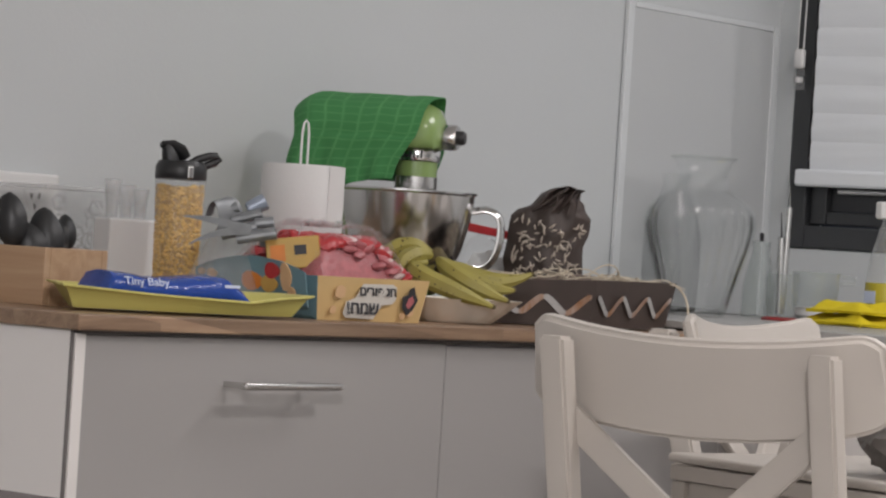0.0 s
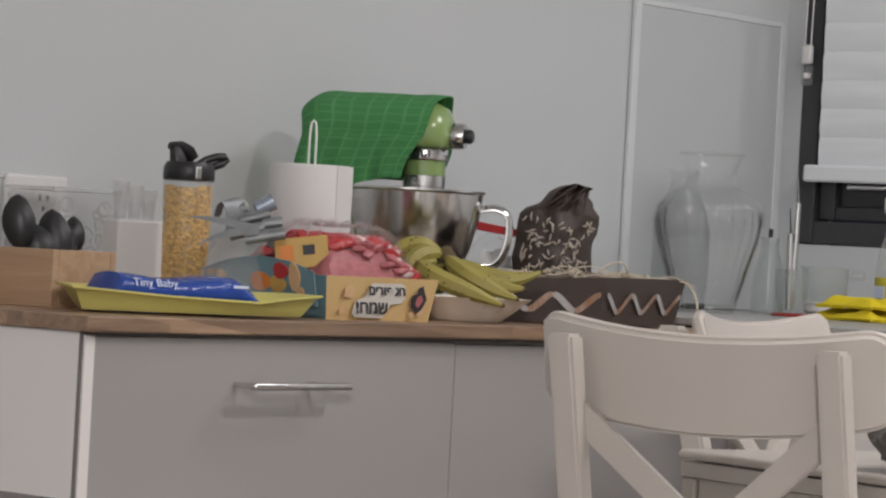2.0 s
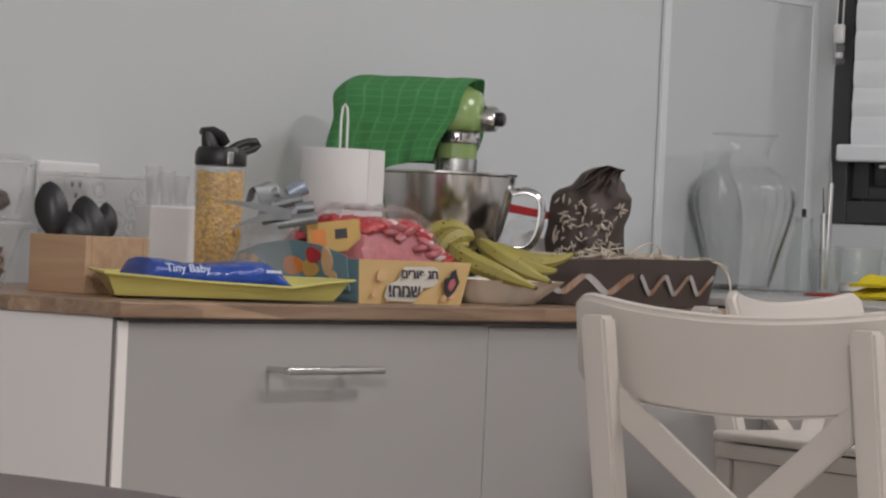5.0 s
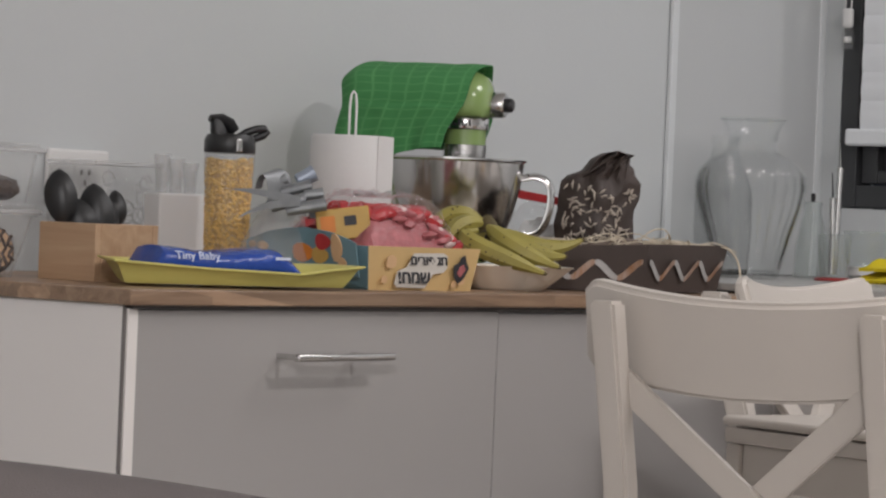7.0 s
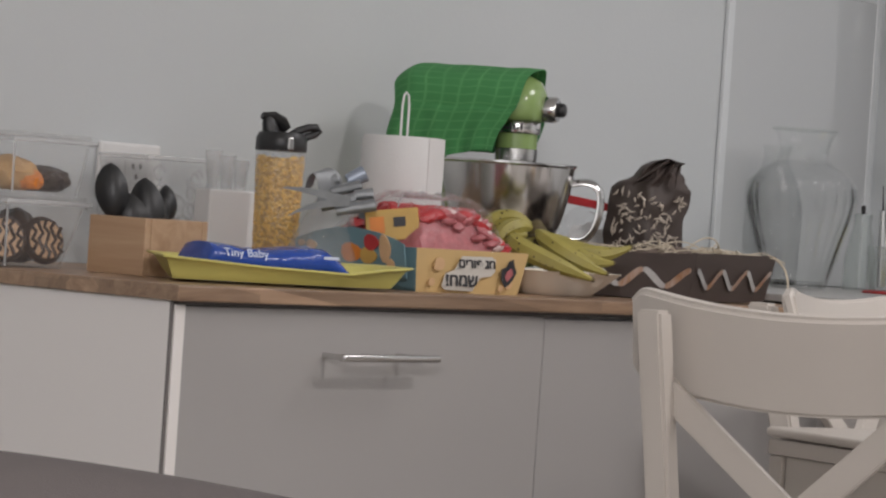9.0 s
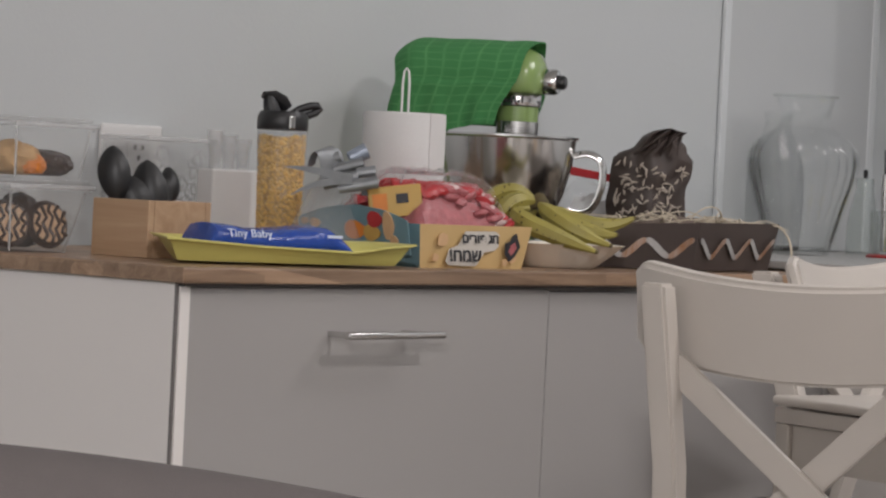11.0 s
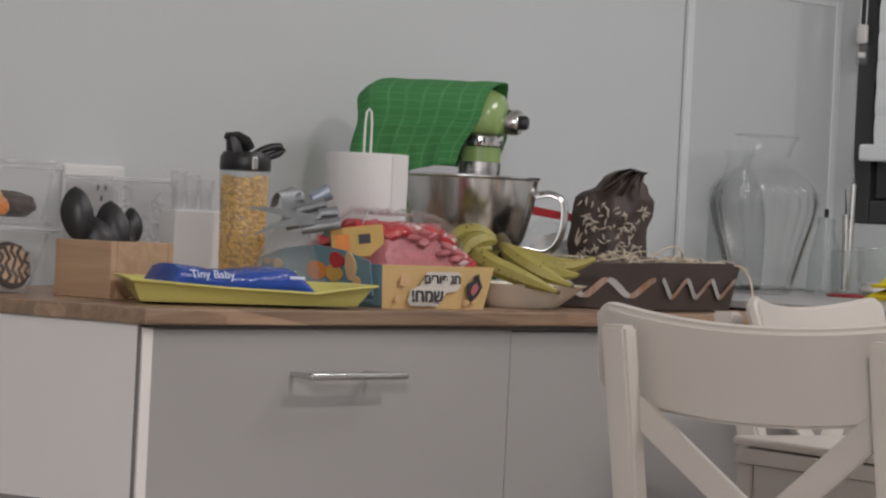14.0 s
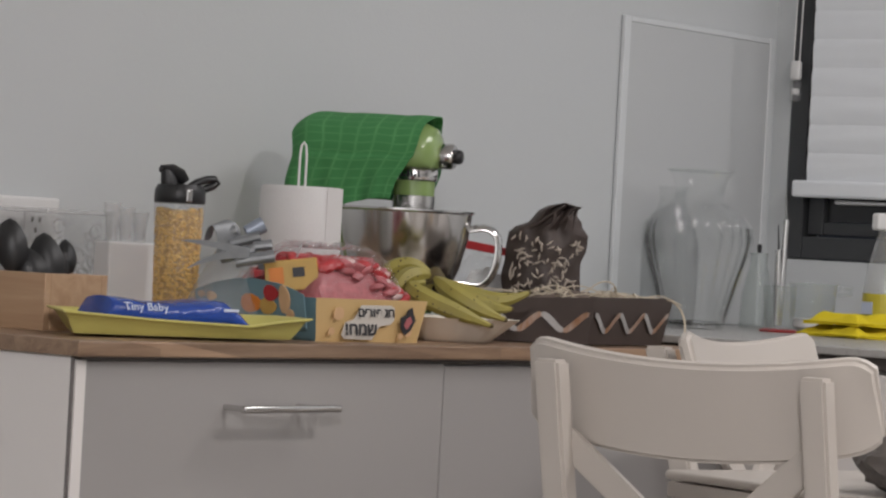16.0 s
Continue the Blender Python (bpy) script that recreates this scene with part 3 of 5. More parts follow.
part("apron", box(0.03, TX - 0.04, -0.024, -0.006, 0.640, 0.699, 0.001), CHAIR, tb)

# ---------- sofa back in the foreground ----------
sofa = thing("sofa", pose(-1.038, -1.215, 0, 0, 0, -50.63), "grey upholstered sofa seen over its back", "sofa")


def sofa_back(u, v):
    x = -1.75 + 2.0 * u
    k = max(0.0, x + 0.29)
    top = 0.814 - 0.04 * k - 0.19 * k * k
    return (x, -0.10 + 0.10 * math.cos(math.pi * v), 0.25 + (top - 0.25) * max(0.0, math.sin(math.pi * v)) ** 0.16)


part("backrest", surf(sofa_back, 50, 40, 0.004), SOFA, sofa, "", True)
part("base", box(-1.75, 0.25, -0.85, -0.20, 0.10, 0.40, 0.02, 3), SOFA, sofa)
part("seat_cushion", box(-1.74, 0.23, -0.86, -0.21, 0.405, 0.52, 0.03, 3), SOFA, sofa)
for sx in (-1.70, 0.19):
    for sy in (-0.80, -0.10):
        part("sofa_foot", box(sx - 0.02, sx + 0.02, sy - 0.02, sy + 0.02, 0, 0.26 if sy > -0.5 else 0.099, 0.003), BLACK, sofa)

# ---------- cutlery box, containers, cups ----------
wb = thing("cutlery_box", pose(0, 0, TOP), "pale wooden open box holding black serving spoons", "box")
for a in ((0.167, 0.178, 0.220, 0.326), (0.276, 0.287, 0.220, 0.326), (0.1785, 0.2755, 0.220, 0.231), (0.1785, 0.2755, 0.315, 0.326)):
    part("box_side", box(a[0], a[1], a[2], a[3], 0.0, 0.077, 0.0012), BOXWOOD, wb)
part("box_floor", box(0.1785, 0.2755, 0.2315, 0.3145, 0.0, 0.008, 0), BOXWOOD, wb)


def spoon(x, y, tipx, tipz, w, h, lean):
    """A black serving spoon that stands head up in the box."""
    s = thing("serving_spoon", pose(0, 0, TOP), "black plastic serving spoon standing in the wooden box", "spoon", "black spoons in the box")
    part("handle", tube([(x, y, 0.010), ((x + tipx) / 2, y, 0.06), (tipx, y, tipz - TOP - h * 0.8)], 0.004, 8), BLACK, s, "", True)

    def bowl(u, v):
        a = math.pi * v
        r = math.sin(a) ** 0.6 * (0.95 + 0.05 * v)
        k = (u - 0.5) * 2
        return (tipx + k * w * r * 0.62 - 0.008 * (1 - k * k) * r, y - k * w * r * 0.78 - 0.008 * (1 - k * k) * r + lean * (v - 0.5), tipz - TOP - h * (1 - v))
    part("bowl", surf(bowl, 10, 16, 0.002), BLACK, s, "", True)


spoon(0.196, 0.300, 0.179, 1.036, 0.022, 0.072, 0.01)
spoon(0.210, 0.292, 0.204, 0.998, 0.028, 0.060, 0.01)
spoon(0.235, 0.290, 0.238, 1.019, 0.0235, 0.078, 0.015)
spoon(0.262, 0.290, 0.277, 1.011, 0.0120, 0.045, 0.01)
fk = thing("plastic_fork", pose(0.140, 0.045, TOP), "small clear plastic fork standing in the wooden box", "fork")
for i in range(4):
    part("tine", tube([(0.113 + i * 0.0055, 0.235, 0.078), (0.113 + i * 0.0055, 0.236, 0.106)], 0.0014, 6), CLEAR, fk)
part("fork_handle", tube([(0.121, 0.236, 0.010), (0.121, 0.235, 0.078)], 0.004, 6), CLEAR, fk)


def tub(x0, x1, y0, y1, z0, h, flare, label):
    """A clear food tub with ribbed lid that widens upwards."""
    t = thing("food_tub", pose(0, 0, z0), label, "container", "clear food tubs")
    bm = bmesh.new()
    rings = []
    for k, (f, z) in enumerate(((0, 0), (0, 0.003), (flare * 0.6, h * 0.55), (flare, h), (flare + 0.004, h), (flare + 0.004, h + 0.010), (flare - 0.002, h + 0.011))):
        rings.append([bm.verts.new(p) for p in ((x0 - f, y0 - f, z), (x1 + f, y0 - f, z), (x1 + f, y1 + f, z), (x0 - f, y1 + f, z))])
    for a, b in zip(rings, rings[1:]):
        for i in range(4):
            bm.faces.new((a[i], a[(i + 1) % 4], b[(i + 1) % 4], b[i]))
    bm.faces.new(rings[0])
    bmesh.ops.recalc_face_normals(bm, faces=bm.faces)
    bmesh.ops.bevel(bm, geom=[e for e in bm.edges if abs(e.verts[0].co.z - e.verts[1].co.z) > 0.002], offset=0.006, segments=2, affect="EDGES")
    part("tub_body", bm, CLEAR, t, "clear plastic body")
    part("tub_lid", box(x0 - flare, x1 + flare, y0 - flare, y1 + flare, h + 0.011, h + 0.016, 0.002), CLEAR, t, "clear plastic lid")
    xa, xb, ya, yb = x0 - flare - 0.004, x1 + flare + 0.004, y0 - flare - 0.004, y1 + flare + 0.004
    part("tub_rim", tube([(xa, yb, h + 0.006), (xa, ya, h + 0.006), (xb, ya, h + 0.006)], 0.0035, 8), RIMCLEAR, t, "thick clear rim")
    part("tub_edge", tube([(x0, y0, 0.002), (x0 - flare, y0 - flare, h)], 0.002, 6), RIMCLEAR, t)
    return t


tub(0.042, 0.150, 0.352, 0.600, TOP, 0.082, 0.018, "clear plastic tub of chocolate striped cookies on the worktop")
tub(0.042, 0.168, 0.347, 0.605, TOP + 0.099, 0.066, 0.008, "clear ribbed plastic tub of pastries stacked on another")

for i, (xx, yy) in enumerate(((0.056, 0.374), (0.124, 0.368))):
    c = thing("striped_cookie", pose(xx, yy, TOP + 0.037, 78, 0, -24 + 14 * i), "round pale cookie with dark chocolate stripes", "cookie", "cookies in the tub")
    part("dough", lathe([(0.0, -0.008), (0.028, -0.007), (0.033, 0), (0.028, 0.006), (0, 0.007)], 28), CHOC, c, "", True)
    part("topping", lathe([(0.0, 0.0072), (0.026, 0.0066), (0.0255, 0.0085), (0.0, 0.0102)], 28), ICING, c, "pale glazed top", True)
    for k in range(-2, 3):
        w = math.sqrt(max(0.0, 0.026 ** 2 - (k * 0.010) ** 2))
        part("stripe", tube([(k * 0.010 + 0.004 * math.sin(2.1 * q + k), -w + 2 * w * q / 6, 0.0098) for q in range(7)], 0.0026, 7), CHOC, c, "dark chocolate stripe", True)
for i, (xx, yy) in enumerate(((0.084, 0.45), (0.129, 0.43), (0.064, 0.53), (0.124, 0.52))):
    c = thing("chocolate_cookie", pose(xx, yy, TOP + 0.004), "plain dark chocolate cookie lying in the tub", "cookie", "cookies in the tub")
    part("dough", lump((0.030, 0.034, 0.036 + 0.004 * (i % 2)), amp=0.16, seed=i * 1.7), CHOC, c, "", True)
for i, (xx, yy, mt) in enumerate(((0.138, 0.394, CHOC), (0.131, 0.480, CHOC), (0.074, 0.390, PASTRY), (0.070, 0.480, PASTRY))):
    c = thing("pastry", pose(xx, yy, TOP + 0.1025), ("dark chocolate" if mt is CHOC else "golden baked") + " pastry in the upper clear tub", "pastry", "pastries in the tub")
    part("body", lump((0.034, 0.040, 0.019 if mt is CHOC else 0.025), amp=0.16, seed=4 + i), mt, c, "", True)
    if mt is PASTRY:
        part("filling", lump((0.020, 0.014, 0.014), amp=0.2, seed=i), ORANGE, c, "orange filling", True, pose(0.010, -0.032, 0.002))

cb = thing("clear_box", pose(0.445, 0.500, TOP, 0, 0, -2), "clear patterned plastic box against the wall", "box")
for a in ((0.0, 0.135, 0.0, 0.002), (0.0, 0.135, 0.10, 0.102), (0.0, 0.002, 0.0022, 0.0998), (0.133, 0.135, 0.0022, 0.0998)):
    part("box_wall", box(a[0], a[1], a[2], a[3], 0, 0.160, 0.0006), CLEAR, cb)
part("box_rim", box(-0.002, 0.137, -0.002, 0.104, 0.1602, 0.166, 0.0015), RIMCLEAR, cb, "thick clear rim")
bm = bmesh.new()
for i in range(26):
    a, b = random.uniform(0.012, 0.122), random.uniform(0.02, 0.145)
    r = random.uniform(0.006, 0.012)
    tube([(a + r * math.cos(k * 0.7), 0.012 + 0.004 * random.random(), b + r * math.sin(k * 0.7)) for k in range(9)], 0.0013, 5, bm)
tagged(part("embossed_swirls", bm, RIMCLEAR, cb), kind="stuff")

nh = thing("napkin_holder", at(0.258, 0.345, 0.529, 0.42, 0.961) @ pose(0.258, 0.345, TOP), "plain white plastic box with upright plastic cups", "holder")
part("body", box(-0.040, 0.040, -0.025, 0.025, 0, 0.128, 0.003), WHITE_PLASTIC, nh)
for i, cx in enumerate((-0.024, 0.0, 0.024)):
    cp = thing("plastic_cup", at(0.258, 0.345, 0.529, 0.42, 0.961) @ pose(0.258 + cx, 0.345, TOP + 0.1285), "clear thin plastic cup on the white box", "cup", "clear cups")
    part("cup_body", shell([(0.009, 0), (0.011, 0.03), (0.0135, 0.058 - 0.006 * i)], 16), CUPCLEAR, cp, "", True)

# ---------- shaker bottle with yellow pellets ----------
bo = thing("shaker_bottle", at(0.268, 0.2, 0.505, 0.295, (0.95, 0.95, 0.922)) @ pose(0.268, 0.2, TOP), "clear shaker bottle full of yellow pellets with black lid", "bottle")
part("bottle_body", shell([(0.030, 0.0), (0.033, 0.004), (0.0345, 0.10), (0.0385, 0.200)], 36), CLEAR, bo, "clear plastic body", True)
part("pellet_core", lathe([(0.0285, 0.004), (0.0305, 0.10), (0.0325, 0.188)], 24), PELLET_GAP, bo)
bm = bmesh.new()
for i in range(1300):
    a, z = random.uniform(0, 2 * math.pi), random.uniform(0.006, 0.190)
    r = 0.0293 + 0.0042 * z / 0.2
    c = Vector((r * math.cos(a), r * math.sin(a), z))
    d = Vector((random.uniform(-1, 1), random.uniform(-1, 1), random.uniform(-1, 1))).normalized() * 0.0030
    tube([c - d, c + d], 0.0027, 5, bm)
tagged(part("pellets", bm, PASTA, bo, "small yellow pellets"), kind="stuff")
lid = part("cap", lathe([(0.0375, 0.198), (0.0388, 0.200), (0.0385, 0.218), (0.034, 0.227), (0.0, 0.229)], 36), BLACK, bo, "black screw cap", True)
part("spout", tube(bezier((-0.018, 0, 0.222), (-0.022, 0, 0.238), (-0.026, 0, 0.248), (-0.030, 0, 0.250), 6), [0.014, 0.013, 0.012, 0.0105, 0.009, 0.0075, 0.006], 12), BLACK, lid, "", True)
part("flip_lid", tube([(-0.036, 0, 0.251), (-0.02, 0, 0.250), (-0.004, 0, 0.242), (0.006, 0, 0.232)], [0.004, 0.007, 0.008, 0.006], 10, squash=1.6), BLACK, lid, "", True)
part("carry_loop", tube([(0.012, 0, 0.222), (0.028, 0, 0.232), (0.046, 0, 0.238), (0.058, 0, 0.239), (0.063, 0, 0.234), (0.056, 0, 0.228), (0.040, 0, 0.222), (0.030, 0, 0.216)], 0.0062, 10), BLACK, lid, "", True)
part("lid_clip", box(-0.012, -0.002, -0.0425, -0.037, 0.200, 0.220, 0.002), STEEL, lid, "shiny clip")

# ---------- gift of cellophane with ribbon bow ----------
gf = thing("cellophane_gift", at(0.375, 0.245, 0.500, 0.20, 0.931) @ pose(0.375, 0.245, TOP), "clear cellophane gift bag tied with curled silver ribbon", "gift bag")


def sack(u, v):
    a = 2 * math.pi * u
    r = (0.068 * (1 - v) ** 0.8 + 0.016) * (1 + 0.10 * math.sin(5 * a + 3 * v) + 0.06 * math.sin(11 * a))
    return (r * math.cos(a) * 0.85 + 0.015 * v, r * math.sin(a) * 0.7, 0.002 + 0.14 * v)


part("wrap", surf(sack, 60, 14), CUPCLEAR, gf, "crinkled cellophane", True)


def gift_at(a, b, z):
    return Vector((0.825 * a + 0.565 * b, -0.565 * a + 0.825 * b, z))


def scroll(p0, p1, r0, r1, mat, turns=1.25):
    """A rolled end of broad ribbon."""
    a, b = gift_at(*p0), gift_at(*p1)
    d = (b - a).normalized()
    e = d.cross(Vector((0.3, 0.9, 0.2))).normalized()
    f = d.cross(e)

    def roll(u, v):
        th = 2 * math.pi * turns * u
        r = (r0 + (r1 - r0) * v) * (0.72 + 0.28 * u)
        return a.lerp(b, v) + e * r * math.cos(th) + f * r * math.sin(th)
    part("ribbon_curl", surf(roll, 30, 6, 0.0006), mat, gf, "glossy rolled ribbon", True)


scroll((0.012, -0.050, 0.139), (0.056, -0.050, 0.152), 0.0085, 0.0100, RIBBON)
scroll((-0.002, -0.060, 0.116), (0.050, -0.060, 0.132), 0.0095, 0.0105, RIBBON)
scroll((0.022, -0.070, 0.112), (0.080, -0.070, 0.124), 0.0100, 0.0110, RIBBON)
scroll((0.034, -0.040, 0.158), (0.058, -0.035, 0.172), 0.0140, 0.0160, RIBBON_BLUE, 0.8)
scroll((-0.006, -0.045, 0.150), (0.020, -0.045, 0.160), 0.0080, 0.0095, RIBBON)
scroll((0.046, -0.060, 0.136), (0.074, -0.055, 0.140), 0.0085, 0.0100, RIBBON)


def loop(u, v):
    th = -0.5 + 3.6 * v
    return gift_at(-0.006 + 0.017 * math.cos(th) * (0.6 + 0.7 * u) + 0.022 * (u - 0.5), -0.055 + 0.026 * (u - 0.5), 0.136 + 0.029 * math.sin(th) + 0.010 * u)


part("ribbon_loop", surf(loop, 6, 24, 0.0006), RIBBON, gf, "wide grey ribbon loop", True)
part("ribbon_knot", lump((0.012, 0.012, 0.010), amp=0.3, freq=8, seed=2.0), INK, gf, "dark shaded knot", True, Matrix.Translation(gift_at(0.020, -0.045, 0.118)))
for pts in (((-0.01, -0.09, 0.128), (-0.05, -0.10, 0.132), (-0.10, -0.10, 0.142), (-0.135, -0.105, 0.140)), ((-0.01, -0.09, 0.126), (-0.05, -0.10, 0.124), (-0.09, -0.10, 0.118), (-0.122, -0.105, 0.100)), ((0.03, -0.05, 0.11), (0.05, -0.07, 0.105), (0.08, -0.075, 0.115), (0.10, -0.075, 0.118))):
    q = bezier(*pts, 12)

    def tail(u, v, q=q):
        p = q[round(u * 12)]
        return (p.x, p.y, p.z + (v - 0.5) * 0.013 * (1 - 0.9 * u ** 2))
    part("ribbon_tail", surf(tail, 12, 2, 0.0006), RIBBON, gf, "grey ribbon end")

# ---------- yellow tray with blue pack ----------
tr = thing("serving_tray", at(0.19, 0.07, 0.270, 0.085, 0.928) @ pose(0.0, 0.0, TOP), "yellow-green plastic serving tray with flared rim", "tray")


rim = [(-0.020, -0.006), (0.13, -0.010), (0.272, -0.012), (0.335, 0.002), (0.394, 0.022), (0.390, 0.115), (0.330, 0.165), (0.065, 0.168), (0.022, 0.120)]
lift = [0.034, 0.026, 0.022, 0.030, 0.034, 0.034, 0.032, 0.034, 0.036]
mid = Vector((sum(p[0] for p in rim) / 9, sum(p[1] for p in rim) / 9, 0))
bm = bmesh.new()
rings = []
for inset, f in ((0.030, 0.0), (0.024, 0.02), (0.016, 0.35), (0.006, 0.85), (0.0, 1.0), (-0.005, 1.02)):
    ring = []
    for (x, y_), h in zip(rim, lift):
        d = (mid - Vector((x, y_, 0)))
        d = Vector((math.copysign(min(1.0, abs(d.x) / 0.12), d.x), math.copysign(min(1.0, abs(d.y) / 0.07), d.y), 0))
        ring.append(bm.verts.new((x + d.x * inset, y_ + d.y * inset * 0.75, 0.004 + (h - 0.004) * f)))
    rings.append(ring)
bm.faces.new(rings[0])
for a, c in zip(rings, rings[1:]):
    for k in range(9):
        bm.faces.new((a[k], a[(k + 1) % 9], c[(k + 1) % 9], c[k]))
bmesh.ops.recalc_face_normals(bm, faces=bm.faces)
bmesh.ops.solidify(bm, geom=bm.faces[:], thickness=0.0025)
part("tray_body", bm, TRAY, tr, "", True)
lip = [(x, y_, h + 0.0005) for (x, y_), h in zip(rim, lift)]
part("rim_lip", tube(lip + lip[:1], 0.0021, 8), TRAY, tr, "rolled rim edge", True)
bp_ = thing("wipes_pack", at(0.19, 0.07, 0.270, 0.085, 0.928) @ pose(0.181, 0.068, TOP + 0.010, 0, 0, -3), "blue foil pack with white lettering on the tray", "packet")


def pack(u, v):
    a = 2 * math.pi * v
    x = -0.122 + 0.236 * u
    e = min(1.0, u / 0.06, (1 - u) / 0.16)
    h = 0.029 * (0.10 + 0.90 * max(0.0, e) ** 0.6) * (1 + 0.08 * math.sin(9 * u + 1))
    w = 0.052
    wr = 0.0025 * noise.noise(Vector((u * 14, math.cos(a) * 3, math.sin(a) * 3)))
    return (x, w * math.copysign(abs(math.cos(a)) ** 0.7, math.cos(a)), h * 0.96 * (1 + math.copysign(abs(math.sin(a)) ** 0.75, math.sin(a))) * 0.72 + wr + 0.004)


part("pack_body", surf(pack, 50, 28), BLUE, bp_, "", True)
words("Tiny Baby", 0.0175, LETTER, bp_, pose(-0.058, -0.0530, 0.0345, 62, 0, 0))
part("label_stripe", box(0.066, 0.090, -0.0515, -0.0495, 0.032, 0.036, 0), LETTER, bp_, "pale printed bar")

# ---------- holiday card box with sweets ----------
SWEETS = at(0.412, 0.052, 0.537, 0.055, (1.17, 0.72, 0.95), -1.0)
gb = thing("sweets_box", SWEETS @ pose(0.412, 0.052, TOP), "open printed card box filled with wrapped sweets", "box")
W_, D_, H_ = 0.192, 0.30, 0.064


def wallpiece(p0, p1, out, mat, label=""):
    """A card side that leans outwards."""
    a, b, o = Vector(p0), Vector(p1), Vector(out)
    def f(u, v):
        p = a.lerp(b, u)
        side = (b - a).normalized() * (u - 0.5) * 2 * 0.010 * v
        return p + o * v * 0.010 + side + Vector((0, 0, H_ * v))
    return part("card_side", surf(f, 4, 4, 0.0016), mat, gb, label)


wallpiece((0, 0, 0), (W_, 0, 0), (0, -1, 0), CARD_Y, "yellow printed card front")
wallpiece((0, D_, 0), (0, 0, 0), (-1, 0, 0), CARD_T, "teal printed card side")
wallpiece((W_, 0, 0), (W_, D_, 0), (1, 0, 0), CARD_Y)
wallpiece((W_, D_, 0), (0, D_, 0), (0, 1, 0), CARD_Y)
part("card_floor", box(0.002, W_ - 0.002, 0.002, D_ - 0.002, 0.001, 0.003, 0), CARD_Y, gb)
part("label_patch", slab([(0.040, 0.012), (0.046, 0.006), (0.098, 0.005), (0.110, 0.026), (0.130, 0.029), (0.136, 0.036), (0.134, 0.054), (0.126, 0.058), (0.070, 0.057), (0.060, 0.036), (0.044, 0.030)], -0.0078, -0.0068), PATCH, gb, "pale label patch", False, pose(0.0, 0.0, 0, 9, 0, 0))
words("\u05dd\u05d9\u05e8\u05d5\u05e4 \u05d2\u05d7", 0.0195, INK, gb, pose(0.099, -0.0168, 0.0445, 81, 0, 0), 0.0004, 0.0005)
words("!\u05d7\u05de\u05e9", 0.0265, INK, gb, pose(0.074, -0.0133, 0.0190, 81, 0, 0), 0.0004, 0.0007)
for px, pz, r, mt, nm in ((0.030, 0.044, 0.010, TAN, "print_blot"), (0.021, 0.017, 0.006, TAN, "print_blot"), (0.165, 0.018, 0.008, TAN, "print_blot"), (0.152, 0.011, 0.005, TAN, "print_blot")):
    part(nm, slab([(px + r * math.cos(k * 0.785) * (1 + 0.3 * math.sin(3 * k)), pz + r * math.sin(k * 0.785)) for k in range(8)], -0.0078, -0.0070), mt, gb, "", False, pose(0, 0, 0, 9, 0, 0))
part("print_figure", slab([(0.150, 0.024), (0.160, 0.012), (0.170, 0.020), (0.178, 0.036), (0.172, 0.046), (0.168, 0.056), (0.160, 0.052), (0.158, 0.044), (0.148, 0.040)], -0.0080, -0.0070), INK, gb, "dark printed shape", False, pose(0, 0, 0, 9, 0, 0))
part("print_figure", slab([(0.156, 0.028), (0.162, 0.022), (0.171, 0.034), (0.166, 0.042), (0.159, 0.038)], -0.0090, -0.0081), PINK, gb, "", False, pose(0, 0, 0, 9, 0, 0))
sm = pose(0, 0, 0, 0, 0, -90) @ pose(0, 0, 0, 9, 0, 0)
for cx, cz, rx, rz, mt in ((-0.140, 0.053, 0.028, 0.014, ORANGE), (-0.096, 0.050, 0.022, 0.012, YELLOW_P), (-0.086, 0.070, 0.019, 0.012, RED), (-0.052, 0.062, 0.014, 0.021, TAN), (-0.040, 0.040, 0.010, 0.008, TAN), (-0.245, 0.060, 0.014, 0.007, TAN), (-0.272, 0.062, 0.010, 0.005, TAN)):
    part("print_fruit", slab([(cx + rx * math.cos(k * 0.52), cz + rz * math.sin(k * 0.52) * (1 - 0.25 * math.cos(k * 0.52))) for k in range(12)], -0.0138 - 0.0005 * (cx > -0.12) - 0.0005 * (cx > -0.09), -0.0128), mt, gb, "printed fruit shape", False, sm)
# raised teal flap at the back of the side
part("card_flap", slab([(-0.298, 0.020), (-0.004, 0.020), (-0.005, 0.070), (-0.03, 0.077), (-0.07, 0.085), (-0.13, 0.090), (-0.18, 0.088), (-0.23, 0.082), (-0.29, 0.068)], -0.012, -0.0105), CARD_T, gb, "teal card flap", False, sm)

sy_ = thing("sweets_carton", SWEETS @ pose(0.418, 0.125, TOP + 0.072, 0, -8, -50), "small yellow carton of sweets standing in the box", "carton")
part("carton_body", box(-0.040, 0.040, -0.010, 0.010, 0, 0.046, 0.002), YELLOW_P, sy_)
part("print_blot", box(0.002, 0.020, -0.0113, -0.0103, 0.020, 0.034, 0), INK, sy_)
part("print_blot", box(-0.034, -0.012, -0.0113, -0.0103, 0.012, 0.036, 0), ORANGE, sy_)


def heap(x, y_):
    """Top of the heaped sweets over the box, falling towards its front corner."""
    a = 0.694 * x - 0.562 * y_
    f = min(1.0, max(0.0, (0.150 - a) / 0.095), max(0.0, (a + 0.150) / 0.09))
    e = max(0.0, min(1.0, x / 0.03, (0.192 - x) / 0.03, y_ / 0.035, (0.292 - y_) / 0.04))
    return 0.050 + 0.074 * f ** 0.8 * e ** 0.5


